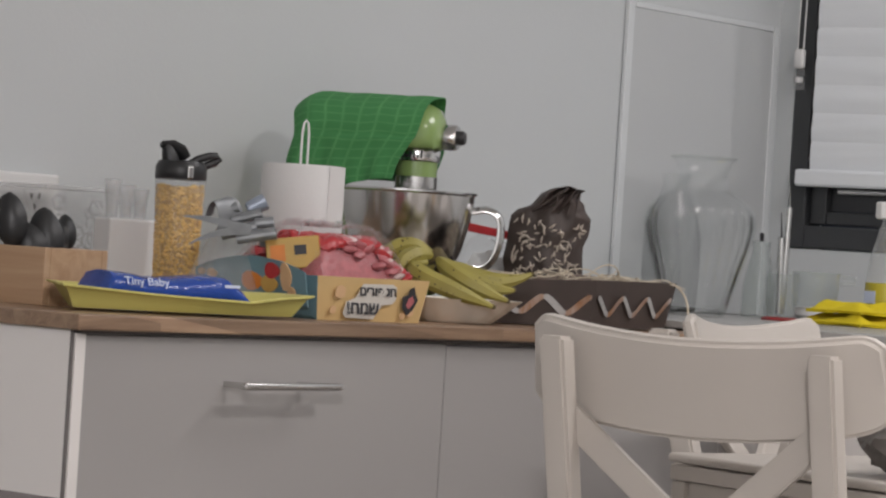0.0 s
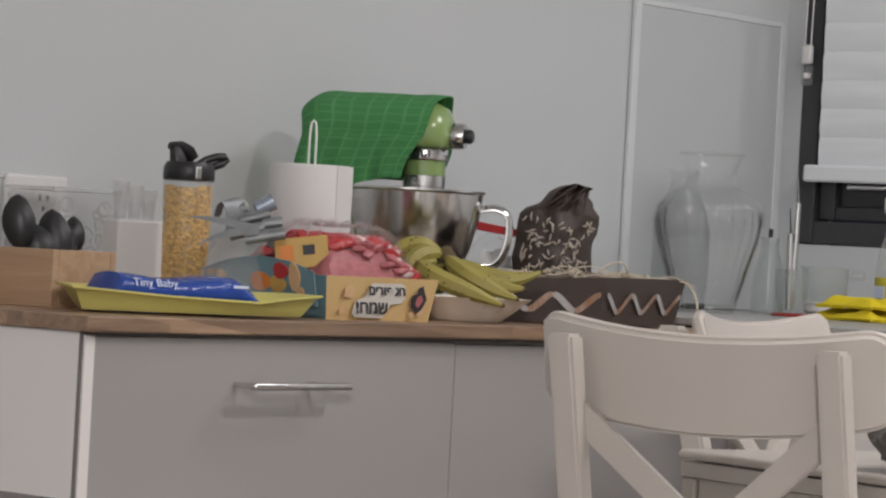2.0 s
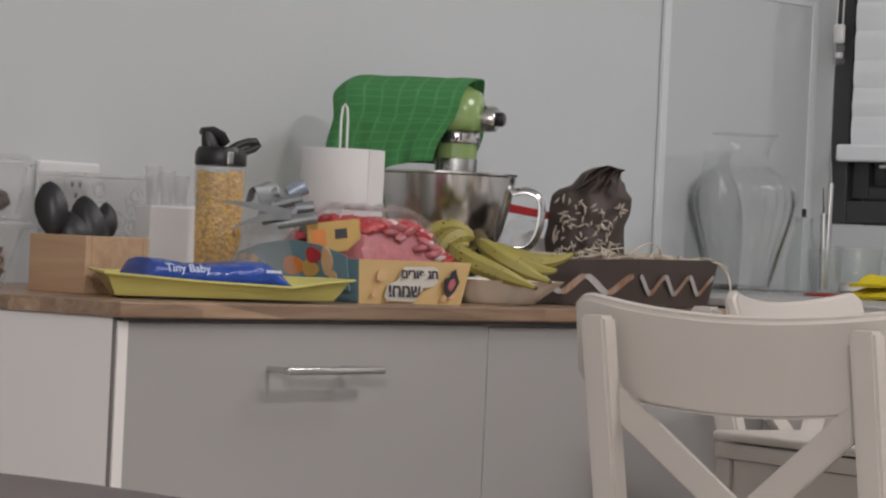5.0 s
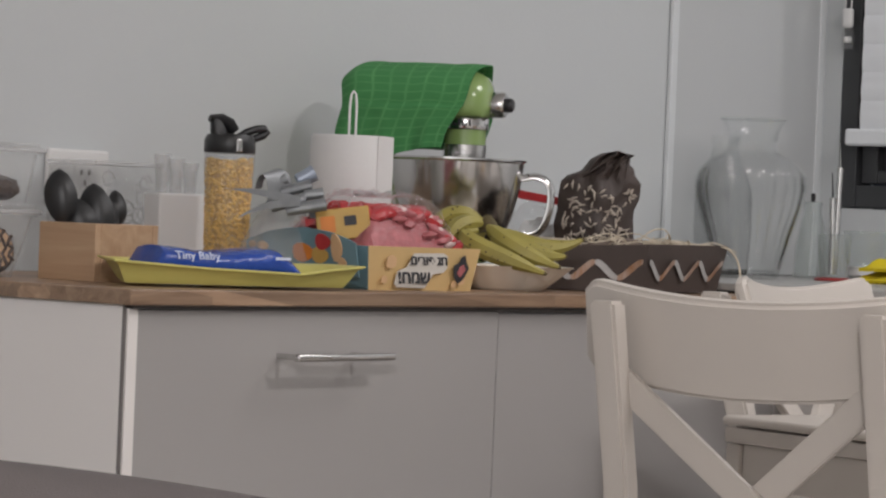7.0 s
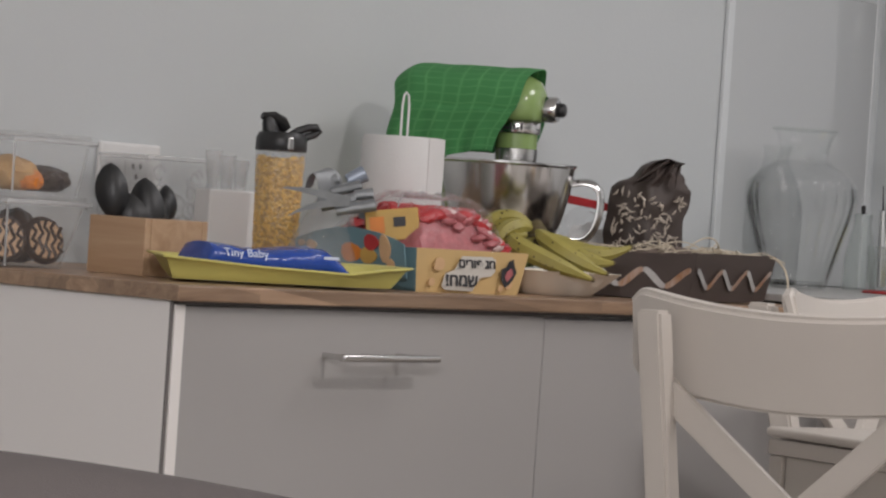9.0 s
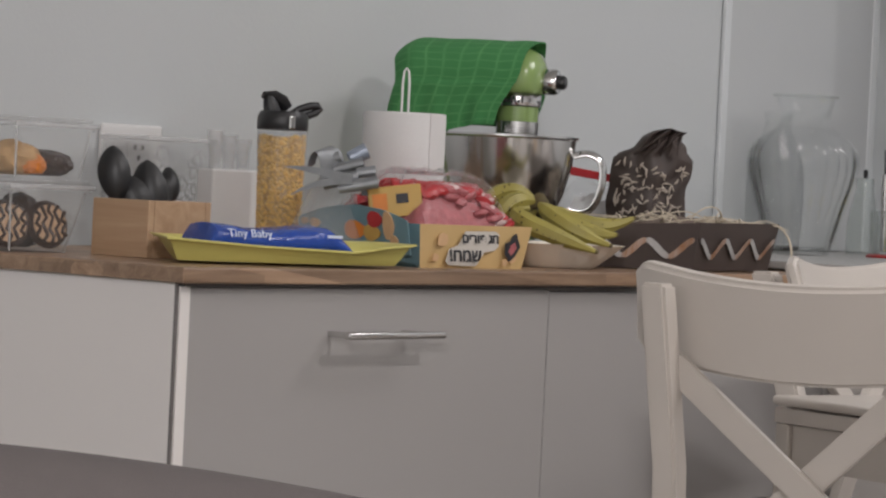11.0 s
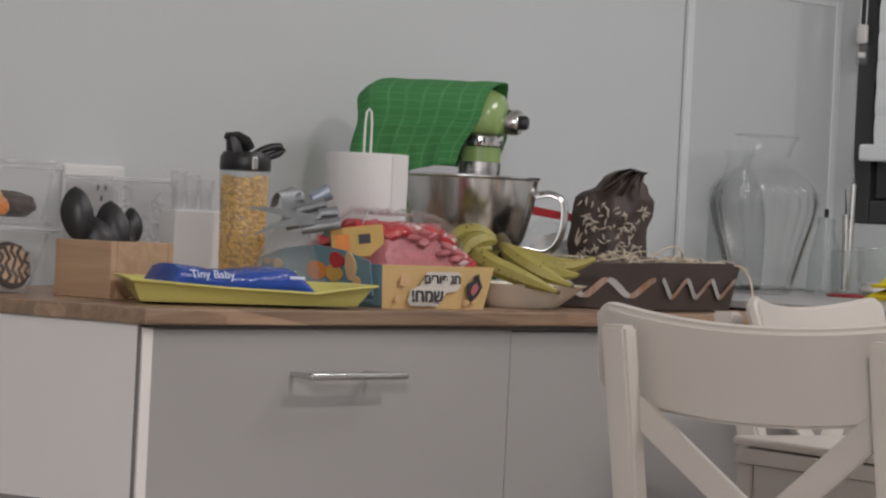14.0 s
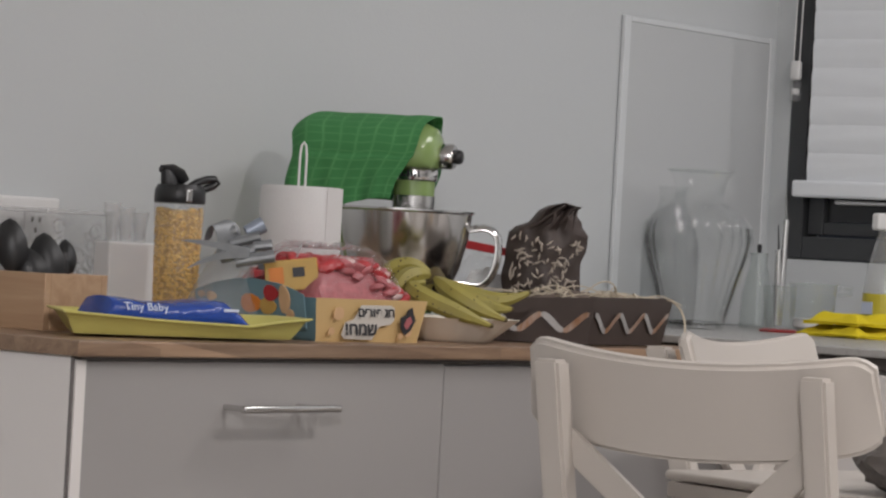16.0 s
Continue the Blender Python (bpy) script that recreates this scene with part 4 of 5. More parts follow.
WHITE_SWEET = M("white_sweets", (0.66, 0.50, 0.48), 0.35, var=0.25, scale=60)
rng = random.Random(11)
for lab, mt, zone, count, size in (("red wrapped sweets heaped in the box", RED, (0.02, 0.135, 0.03, 0.25), 72, 0.017), ("pink sweets in a clear bag", PINK, (0.06, 0.182, 0.012, 0.16), 70, 0.011), ("pale wrapped sweets in a clear bag", WHITE_SWEET, (0.07, 0.182, 0.010, 0.15), 44, 0.008), ("red sweets under the clear film", RED, (0.10, 0.178, 0.015, 0.14), 26, 0.011)):
    q = thing("candy_bag", SWEETS @ pose(0.412, 0.052, TOP), lab, "sweets", "sweets in the box")
    bm = bmesh.new()
    for i in range(count):
        x, y_ = rng.uniform(zone[0], zone[1]), rng.uniform(zone[2], zone[3])
        own = bmesh.new()
        bmesh.ops.create_icosphere(own, subdivisions=2, radius=1)
        rot = Euler((rng.uniform(-0.6, 0.6), rng.uniform(-0.6, 0.6), rng.uniform(0, 3.1))).to_matrix()
        for v in own.verts:
            p = v.co * (1 + 0.25 * noise.noise(v.co * 2.5 + Vector((i, 0, 0))))
            v.co = rot @ Vector((p.x * size * 1.25, p.y * size, p.z * size * 0.55)) + Vector((x, y_, heap(x, y_) - size * 0.6))
        merge(bm, own)
    tagged(part("sweets_filling", bm, mt, q, "", True), kind="stuff")
    if size > 0.015:
        part("bag_fill", surf(lambda u, v: (0.003 + 0.186 * u, 0.003 + 0.286 * v, heap(0.003 + 0.186 * u, 0.003 + 0.286 * v) - 0.014), 24, 24, 0.002), PINK, q, "pink sweets below the red ones", True)

fb = thing("clear_film_bag", SWEETS @ pose(0.412, 0.052, TOP), "crinkled clear film bag around the red sweets", "bag")


def film(u, v):
    x, y_ = 0.004 + 0.186 * u, 0.006 + 0.285 * v
    e = min(1.0, 8 * min(u, 1 - u, v, 1 - v))
    crease = abs(noise.noise(Vector((u * 7, v * 9, 1.0)))) + 0.5 * abs(noise.noise(Vector((u * 17, v * 21, 4.0))))
    return (x, y_, 0.056 + (heap(x, y_) - 0.056 + 0.010) * e ** 0.5 + 0.016 * crease * e)


part("film", surf(film, 60, 60), CELLO, fb, "", True)
part("film_seam", tube([Vector(film(0.10 + 0.08 * k, 0.30 + 0.03 * k)) + Vector((0, 0, 0.003)) for k in range(11)], 0.0022, 6, squash=0.5), RIMCLEAR, fb, "folded pale seam of the film", True)

# ---------- paper roll ----------
pr = thing("paper_roll_holder", at(0.515, 0.26, 0.756, 0.28, (0.965, 0.965, 0.932)) @ pose(0.515, 0.26, TOP), "white paper towel roll on a wire stand", "paper roll")
part("roll", lathe([(0.0, 0.012), (0.060, 0.012), (0.0635, 0.016), (0.0640, 0.12), (0.0632, 0.232), (0.060, 0.236), (0.022, 0.236), (0.021, 0.225), (0, 0.225)], 48), PAPER, pr, "", True)


def loose(u, v):
    a = -1.45 + 0.5 * u
    r = 0.0645 + 0.005 * u ** 2
    return (r * math.cos(a), r * math.sin(a), 0.014 + 0.221 * v)


part("loose_sheet", surf(loose, 10, 2, 0.0008), PAPER, pr, "loose paper end", True)
part("foot", lathe([(0.0, 0.0), (0.075, 0.0), (0.076, 0.005), (0.0, 0.009)], 40), STEEL, pr, "", True)
part("wire_loop", tube([(-0.006, 0.0, 0.01), (-0.006, 0, 0.285), (-0.004, 0, 0.302), (0.0, 0, 0.307), (0.004, 0, 0.302), (0.006, 0, 0.285), (0.006, 0, 0.01)], 0.0019, 8), WHITE_PLASTIC, pr, "bright wire loop", True)

# ---------- stand mixer, bowl, towel ----------
mx_ = thing("stand_mixer", at(0.764, 0.42, 1.096, 0.41, (0.955, 0.955, 0.962)) @ pose(0.764, 0.42, TOP, 0, 0, -50), "lime green stand mixer with chrome trim", "mixer")
part("foot_plate", box(-0.15, 0.13, -0.095, 0.095, 0.0, 0.035, 0.016, 4), GREEN_PAINT, mx_, "", True)
part("column", box(-0.132, -0.062, -0.048, 0.048, 0.034, 0.245, 0.024, 4), GREEN_PAINT, mx_, "", True)
prof = [(-0.142, 0.004), (-0.140, 0.030), (-0.128, 0.050), (-0.09, 0.062), (-0.03, 0.066), (0.05, 0.062), (0.085, 0.054), (0.102, 0.044), (0.108, 0.030), (0.110, 0.022)]
bm = lathe([(r, x) for x, r in prof], 40)
for v in bm.verts:
    low = 0.240 + 0.036 * min(1.0, max(0.0, (v.co.z + 0.02) / 0.05))
    v.co = Vector((v.co.z, v.co.y, max(low, v.co.x * 0.94 + 0.300)))
part("head", bm, GREEN_PAINT, mx_, "glossy rounded head", True)
bm = lathe([(0.020, 0.108), (0.0215, 0.112), (0.0215, 0.130), (0.019, 0.134), (0.0, 0.134)], 28)
for v in bm.verts:
    v.co = Vector((v.co.z, v.co.y, v.co.x + 0.297))
hub = part("hub_ring", bm, CHROME, mx_, "chrome hub ring", True)
bm = lathe([(0.011, 0.134), (0.012, 0.137), (0.012, 0.143), (0.009, 0.147), (0, 0.147)], 20)
for v in bm.verts:
    v.co = Vector((v.co.z, v.co.y, v.co.x + 0.297))
part("hub_knob", bm, BLACK, hub, "black hub knob", True)
part("trim_band", lathe([(0.0375, 0.255), (0.0385, 0.257), (0.0385, 0.274), (0.0375, 0.2757)], 40, 0.066, 0), CHROME, mx_, "chrome name band", True)
part("neck", lathe([(0.0345, 0.230), (0.035, 0.2548)], 40, 0.066, 0), GREEN_PAINT, mx_, "", True)
part("planet_ring", lathe([(0.030, 0.205), (0.0352, 0.208), (0.0360, 0.2295)], 40, 0.066, 0), STEEL, mx_, "steel ring", True)
part("shaft", lathe([(0.010, 0.10), (0.010, 0.205)], 16, 0.066, 0), STEEL, mx_)
for i in range(7):
    a = -2.05 + i * 0.155
    part("name_bar", box(-0.0016, 0.0016, -0.0008, 0.0, 0.260, 0.271 - 0.003 * (i % 3), 0), INK, mx_, "", False, pose(0.066 + 0.0392 * math.cos(a), 0.0392 * math.sin(a), 0, 0, 0, math.degrees(a) + 90))

bw = thing("mixing_bowl", at(0.764, 0.42, 1.096, 0.41, (0.955, 0.955, 0.962)) @ pose(0.792, 0.376, TOP + 0.036) @ Matrix.Diagonal((1.06, 1.06, 1.0, 1.0)), "polished steel mixing bowl with side handle on the mixer", "bowl")
part("bowl_body", shell([(0.050, 0.0), (0.056, 0.002), (0.058, 0.010), (0.074, 0.028), (0.093, 0.075), (0.105, 0.125), (0.110, 0.165), (0.1135, 0.168), (0.1135, 0.171)], 64), CHROME, bw, "", True)
bd = Vector((0.80, -0.60, 0))
q = [bd * r + Vector((0, 0, z)) for r, z in ((0.106, 0.142), (0.128, 0.146), (0.146, 0.138), (0.153, 0.118), (0.150, 0.085), (0.140, 0.060), (0.122, 0.048), (0.088, 0.052))]
qq = []
for i in range(len(q) - 1):
    p0, p1, p2, p3 = q[max(0, i - 1)], q[i], q[i + 1], q[min(len(q) - 1, i + 2)]
    for k in range(5):
        t_ = k / 5
        qq.append(0.5 * (2 * p1 + (p2 - p0) * t_ + (2 * p0 - 5 * p1 + 4 * p2 - p3) * t_ ** 2 + (3 * p1 - p0 - 3 * p2 + p3) * t_ ** 3))
qq.append(q[-1])
part("bowl_handle", tube(qq, 0.0078, 12, squash=0.5), CHROME, bw, "bent steel handle", True)

tw = thing("tea_towel", at(0.764, 0.42, 1.096, 0.41, (0.955, 0.955, 0.962)) @ pose(0.764, 0.42, TOP, 0, 0, -50), "green checked tea towel draped over the mixer head", "towel")


def drape(u, v):
    lo = -0.138
    hi = 0.080 + 0.020 * math.sin(math.pi * min(1.0, max(0.0, v))) - 0.030 * max(0.0, 1 - v * 2.4) - 0.02 * max(0, v - 0.75)
    x = lo + (hi - lo) * u
    r = 0.0735
    hang_f, hang_b, arc = 0.080, 0.07, math.pi * r
    s = v * (hang_f + arc + hang_b)
    rip = 0.004 * math.sin(u * 15 + 1) + 0.003 * math.sin(u * 33)
    end = max(0.0, 1 - u / 0.16) ** 2
    if s < hang_f:
        k = 1 - s / hang_f
        y_, z = -r - 0.004 - rip * k - 0.006 * k, 0.292 - (hang_f - s) - 0.010 * k * math.sin(u * 5)
    elif s < hang_f + arc:
        a = (s - hang_f) / r
        y_, z = -r * math.cos(a), 0.292 + r * math.sin(a) * 0.97
    else:
        k = (s - hang_f - arc) / hang_b
        y_, z = r + 0.004 + rip * k, 0.292 - k * hang_b
    z -= 0.020 * end * max(0.0, (z - 0.22) / 0.14)
    y_ *= 1 - 0.25 * end
    return (x - 0.004 * math.sin(v * 20), y_ + 0.0015 * noise.noise(Vector((x * 40, s * 40, 0))), z + 0.0015 * noise.noise(Vector((x * 30, s * 30, 5))))


part("cloth", surf(drape, 60, 80, 0.0022, lambda u, v: (u * 0.25, v * 0.43)), TOWEL, tw, "", True)

# ---------- bananas on a fluted dish ----------
dish = thing("fluted_dish", at(0.73, 0.145, 0.931, 0.12, 0.968) @ pose(0.730, 0.145, TOP), "cream fluted oval dish under the bananas", "dish")
part("dish_body", shell([(0.060, 0.0), (0.066, 0.003), (0.088, 0.020), (0.108, 0.036), (0.112, 0.038)], 72, ripple=lambda r, z, a: r * (1 + 0.018 * math.cos(18 * a) * min(1, z / 0.02)) * (1.0 - 0.12 * math.sin(a) ** 2)), CREAM, dish, "", True)


bunch = thing("banana_bunch", at(0.73, 0.145, 0.931, 0.12, 0.968) @ pose(0.698, 0.155, TOP + 0.012), "bunch of ripe spotted bananas heaped on the dish", "bananas")


def banana(pts, rad):
    prof = [0.30, 0.34, 0.55, 0.82, 0.95, 1.0, 1.0, 0.98, 0.90, 0.74, 0.48, 0.25]
    q = bezier(*pts, 22)
    rr = []
    for i in range(23):
        f = i / 22 * 11
        k = int(min(10, f))
        rr.append(rad * (prof[k] + (prof[k + 1] - prof[k]) * (f - k)))
    rr = [r * 0.88 for r in rr]
    skin = part("banana", tube(q, rr, 7), BANANA, bunch, "", True)
    part("tip", tube([q[-1], q[-1] + (q[-1] - q[-2]) * 0.5], [rad * 0.25, rad * 0.16], 7), BANANA_TIP, skin, "dark dry tip")
    bm = bmesh.new()
    for k in range(9):
        i = random.randint(4, 19)
        d = (q[i + 1] - q[i - 1]).normalized()
        o = d.cross(Vector((0, 0, 1))).normalized()
        if o.y > 0:
            o = -o
        ang = random.uniform(-0.5, 1.0)
        c = q[i] + (o * math.cos(ang) + Vector((0, 0, 1)) * math.sin(ang)) * rr[i] * 0.97
        bmesh.ops.create_icosphere(bm, subdivisions=1, radius=random.uniform(0.0008, 0.0020), matrix=Matrix.Translation(c))
    tagged(part("speckle", bm, SPECK, skin), kind="stuff")


def bn(a, b, z):
    """Across the dish, into its depth, and up."""
    return Vector((0.825 * a + 0.565 * b, -0.565 * a + 0.825 * b, z))


S0 = bn(0.004, 0.0, 0.086)
for pts, rad in (
    ((S0, bn(-0.030, -0.005, 0.112), bn(-0.066, -0.012, 0.104), bn(-0.084, -0.030, 0.072)), 0.0180),
    ((S0, bn(-0.026, -0.030, 0.096), bn(-0.050, -0.046, 0.086), bn(-0.056, -0.056, 0.058)), 0.0170),
    ((bn(-0.012, -0.026, 0.078), bn(-0.070, -0.075, 0.072), bn(0.020, -0.090, 0.042), bn(0.092, -0.082, 0.018)), 0.0175),
    ((S0, bn(0.006, -0.050, 0.082), bn(0.050, -0.074, 0.046), bn(0.114, -0.066, 0.028)), 0.0165),
    ((S0, bn(0.024, -0.030, 0.070), bn(0.075, -0.050, 0.038), bn(0.124, -0.030, 0.044)), 0.0165),
    ((S0, bn(0.030, -0.012, 0.066), bn(0.090, -0.026, 0.038), bn(0.150, -0.004, 0.070)), 0.0165),
    ((S0, bn(0.034, 0.004, 0.070), bn(0.085, -0.004, 0.046), bn(0.130, 0.012, 0.062)), 0.0160),
    ((S0, bn(-0.010, 0.020, 0.060), bn(-0.050, 0.010, 0.045), bn(-0.075, -0.010, 0.040)), 0.0160),
):
    banana(pts, rad)
part("stem", tube([S0 + Vector((0.0, -0.004, -0.008)), S0 + Vector((0.0, 0.0, 0.004)), S0 + Vector((0.004, 0.006, 0.011))], [0.017, 0.014, 0.009], 9), BANANA_TIP, bunch, "dark dried stem", True)

# ---------- clear bag with a red header ----------
rb = thing("snack_bag", at(0.985, 0.42, 1.387, 0.40, 1.0) @ pose(0.985, 0.42, TOP), "clear snack bag with a red paper header", "bag")
part("bag", lump((0.070, 0.035, 0.072), amp=0.18, freq=9, seed=3.0), CELLO, rb, "crinkled clear film", True)
part("bag_content", lump((0.050, 0.026, 0.058), amp=0.2, freq=9, seed=5.0), WHITE_STUFF, rb, "pale contents", True)
part("header", slab([(-0.075, 0.142), (0.075, 0.126), (0.075, 0.138), (-0.075, 0.156)], -0.040, -0.036), RED, rb, "red paper header")

# ---------- brown wrapped basket with scroll print ----------
bk = thing("card_basket", at(0.902, 0.02, 1.177, 0.04, 1.0) @ pose(0, 0, TOP), "dark brown card basket with copper wave trim", "basket")


def side(p0, p1, h0, h1, lean0, lean1):
    a, b, o0, o1 = Vector(p0), Vector(p1), Vector(lean0), Vector(lean1)

    def at_side(u, t):
        h = h0 + (h1 - h0) * u
        return a.lerp(b, u) + o0.lerp(o1, u) * (t / h) + Vector((0, 0, t + 0.002))
    part("basket_side", surf(lambda u, v: at_side(u, v * (h0 + (h1 - h0) * u)), 6, 4, 0.0016), BROWN_CARD, bk)
    d = (b - a)
    nrm = Vector((d.y, -d.x, 0)).normalized()
    n_w = max(2, round(d.length / 0.072))

    for seg in range(2 * n_w):
        def ribbon(u, v, seg=seg):
            f = (seg + u) / (2 * n_w)
            ph = (f * n_w + 0.25) * 2 * math.pi
            h = h0 + (h1 - h0) * f
            tri = math.sin(ph) * (0.82 + 0.18 * abs(math.sin(ph)))
            w = 0.0030 + 0.0042 * abs(math.cos(ph)) ** 0.7
            return at_side(0.03 + 0.94 * f, (0.46 + 0.17 * tri) * h + (v - 0.5) * 2 * w) + nrm * (0.0030 + 0.0022 * (v - 0.5) * math.cos(ph))
        part("ribbon_segment", surf(ribbon, 14, 2, 0.0004), COPPER if seg % 2 else FOIL, bk, "copper ribbon turn" if seg % 2 else "silver ribbon turn", True)


C = [((0.765, 0.085, 0), 0.066, (-0.010, -0.006, 0)), ((0.902, 0.020, 0), 0.074, (0.002, -0.012, 0)), ((1.112, 0.098, 0), 0.076, (0.016, -0.006, 0)), ((1.090, 0.24, 0), 0.076, (0.010, 0.010, 0)), ((0.86, 0.26, 0), 0.070, (-0.008, 0.010, 0))]
for (p, hp, lp), (q_, hq, lq) in zip(C, C[1:] + C[:1]):
    side(p, q_, hp, hq, lp, lq)
bm = bmesh.new()
bm.faces.new([bm.verts.new((x, y_, 0.003)) for x, y_ in ((0.768, 0.087), (0.902, 0.022), (1.110, 0.1), (1.088, 0.238), (0.862, 0.258))])
part("basket_floor", bm, BROWN_CARD, bk)
bm = bmesh.new()
for i in range(75):
    x, y_ = random.uniform(0.86, 1.10), random.uniform(0.09, 0.22)
    z = random.uniform(0.066, 0.080)
    a = random.uniform(0, 6.28)
    l = random.uniform(0.02, 0.055)
    d = Vector((math.cos(a), math.sin(a) * 0.7, 0)) * l
    c = Vector((x, y_, z))
    tube(bezier(c - d, c - d * 0.3 + Vector((0, 0, random.uniform(0, 0.02))), c + d * 0.3 + Vector((0, 0, random.uniform(-0.006, 0.02))), c + d, 6), 0.0012, 4, bm)
sh = tagged(part("paper_shred", bm, STRAW, None, "", False, at(0.902, 0.02, 1.177, 0.04, 1.0) @ pose(0, 0, TOP)), "cream curled paper shred filling the basket", "shred", kind="stuff")
part_bed = part("tissue_bed", lump((0.115, 0.07, 0.042), amp=0.15, seed=8.0), TISSUE, None, "", True, at(0.902, 0.02, 1.177, 0.04, 1.0) @ pose(0.972, 0.155, TOP + 0.003))
tagged(part_bed, "crumpled brown tissue filling the card basket", "tissue", kind="stuff")
ft = thing("ribbon_strand", at(0.902, 0.02, 1.177, 0.04, 1.0) @ pose(0, 0, TOP), "thin pale ribbon strand trailing from the basket", "ribbon")
part("strand", tube(bezier((1.11, 0.105, 0.075), (1.155, 0.09, 0.080), (1.150, 0.08, 0.03), (1.118, 0.05, 0.003), 14), 0.0016, 6), STRAW, ft, "", True)
part("strand", tube(bezier((0.97, 0.12, 0.080), (0.99, 0.10, 0.115), (1.03, 0.11, 0.10), (1.04, 0.13, 0.076), 14), 0.0012, 6), STRAW, ft, "", True)

wr = thing("paper_wrapping", at(1.027, 0.3, 1.385, 0.27, 1.0) @ pose(1.027, 0.300, TOP, 0, 0, -34), "dark brown scalloped wrapping paper with silver dashes", "wrapping")
LEFT_EDGE = [(-0.066, 0.0), (-0.070, 0.06), (-0.076, 0.100), (-0.071, 0.125), (-0.070, 0.150), (-0.067, 0.172), (-0.054, 0.184), (-0.036, 0.188), (-0.019, 0.211), (0.004, 0.2225), (0.022, 0.2240)]
RIGHT_EDGE = [(0.056, 0.0), (0.055, 0.063), (0.052, 0.110), (0.052, 0.128), (0.060, 0.146), (0.063, 0.172), (0.052, 0.186), (0.051, 0.195), (0.041, 0.206), (0.045, 0.215), (0.052, 0.2195), (0.024, 0.2240)]


def edge_at(pts, h):
    for (xa, za), (xb, zb) in zip(pts, pts[1:]):
        if za <= h <= zb:
            return xa + (xb - xa) * (h - za) / max(1e-6, zb - za)
    return pts[-1][0]


def crown_sheet(u, v, depth=0.0, shrink=1.0):
    h = 0.2238 * v
    l, r = edge_at(LEFT_EDGE, h), edge_at(RIGHT_EDGE, h)
    k = (u - 0.5) * 2
    y_ = -0.045 * (1 - k * k) * (1 - 0.55 * v) + 0.004 * math.sin(u * 17 + v * 4) * (0.25 + 0.75 * v) + depth
    y_ += 0.006 * noise.noise(Vector((u * 5, v * 7, depth * 40))) + (0.010 * max(0.0, v - 0.76) / 0.24 * math.sin(u * 21 + 2 * v))
    return ((l + (r - l) * u) * shrink, y_, h * shrink)


def scallop_sheet(u, v):
    """The printed lower sheet with a scalloped top, proud of the plain crown."""
    top = 0.735 + 0.045 * abs(math.sin(u * 9.5)) - 0.05 * max(0.0, u - 0.8)
    p = crown_sheet(u, v * top)
    return (p[0] * 1.02, p[1] - 0.004 - 0.003 * v, p[2])


part("front_sheet", surf(crown_sheet, 40, 48, 0.0012), BROWN_CARD, wr, "", True)
part("printed_sheet", surf(scallop_sheet, 40, 30, 0.001), BROWN_CARD, wr, "printed lower sheet", True)
part("back_sheet", surf(lambda u, v: crown_sheet(1 - u, v, 0.05, 0.97), 30, 30, 0.0012), BROWN_CARD, wr, "", True)
bm = bmesh.new()
for i in range(120):
    u, v = random.uniform(0.05, 0.95), random.uniform(0.22, 0.97)
    ang, ln = random.uniform(0, math.pi), random.uniform(0.0042, 0.0085)
    c = Vector(scallop_sheet(u, v)) + Vector((0, -0.0022, 0))
    dx, dz = ln * math.cos(ang), ln * math.sin(ang)
    bend = random.uniform(-0.0018, 0.0018)
    tube([c + Vector((-dx, 0, -dz)), c + Vector((-bend * math.sin(ang), -0.0004, bend * math.cos(ang))), c + Vector((dx, 0, dz))], [0.0008, 0.0021, 0.0007], 6, bm)
tagged(part("dash_print", bm, SILVER, wr, "printed silver dashes"), kind="stuff")
# folds over the top
for i in range(6):
    p0, p1 = Vector(crown_sheet(0.22 + 0.12 * i, 0.80)), Vector(crown_sheet(0.40 + 0.11 * i, 0.965))
    part("fold", tube([p0 + Vector((0, -0.003, 0)), (p0 + p1) / 2 + Vector((0, -0.008, 0)), p1 + Vector((0, -0.002, 0))], [0.0012, 0.003, 0.0012], 7, squash=0.6), BROWN_CARD, wr, "", True)

# ---------- glassware by the window ----------
va = thing("glass_vase", at(1.468, 0.455, 2.066, 0.42, (1.042, 1.042, 0.952), z=STONE_TOP) @ pose(1.468, 0.455, TOP), "large clear ribbed glass vase with a flared neck", "vase")


def ribbed(r, z, a):
    f = max(0.0, min(1.0, z / 0.03, (0.225 - z) / 0.03))
    return r * (1 + 0.048 * f * math.cos(24 * a + 4 * z))


outer = [(0.050, 0.0), (0.054, 0.003), (0.060, 0.03), (0.074, 0.085), (0.090, 0.140), (0.0965, 0.175), (0.094, 0.200), (0.082, 0.222), (0.060, 0.237), (0.047, 0.246), (0.044, 0.262), (0.046, 0.280), (0.054, 0.302), (0.0575, 0.306)]
inner = [(r - 0.0035, z + (0.012 if i == 0 else 0)) for i, (r, z) in enumerate(outer)]
part("vase_body", lathe(outer + inner[::-1], 132, ripple=ribbed), GLASS, va, "", True)
part("vase_rim", tube([(0.0577 * math.cos(k * math.pi / 24), 0.0577 * math.sin(k * math.pi / 24), 0.3065) for k in range(49)], 0.0014, 8), SMALLGLASS, va, "rolled glass rim", True)
part("vase_foot", lathe([(0.030, 0.013), (0.044, 0.0135), (0.046, 0.016), (0.0, 0.018)], 40), SMALLGLASS, va, "thick glass foot", True)

jg = thing("glass_jug", pose(2.19, 0.560, STONE_TOP), "clear glass jug standing behind the vase", "jug")
part("jug_body", shell([(0.048, 0.0), (0.053, 0.006), (0.056, 0.10), (0.055, 0.15), (0.044, 0.195), (0.029, 0.225), (0.024, 0.246), (0.029, 0.266)], 40), GLASS, jg, "", True)

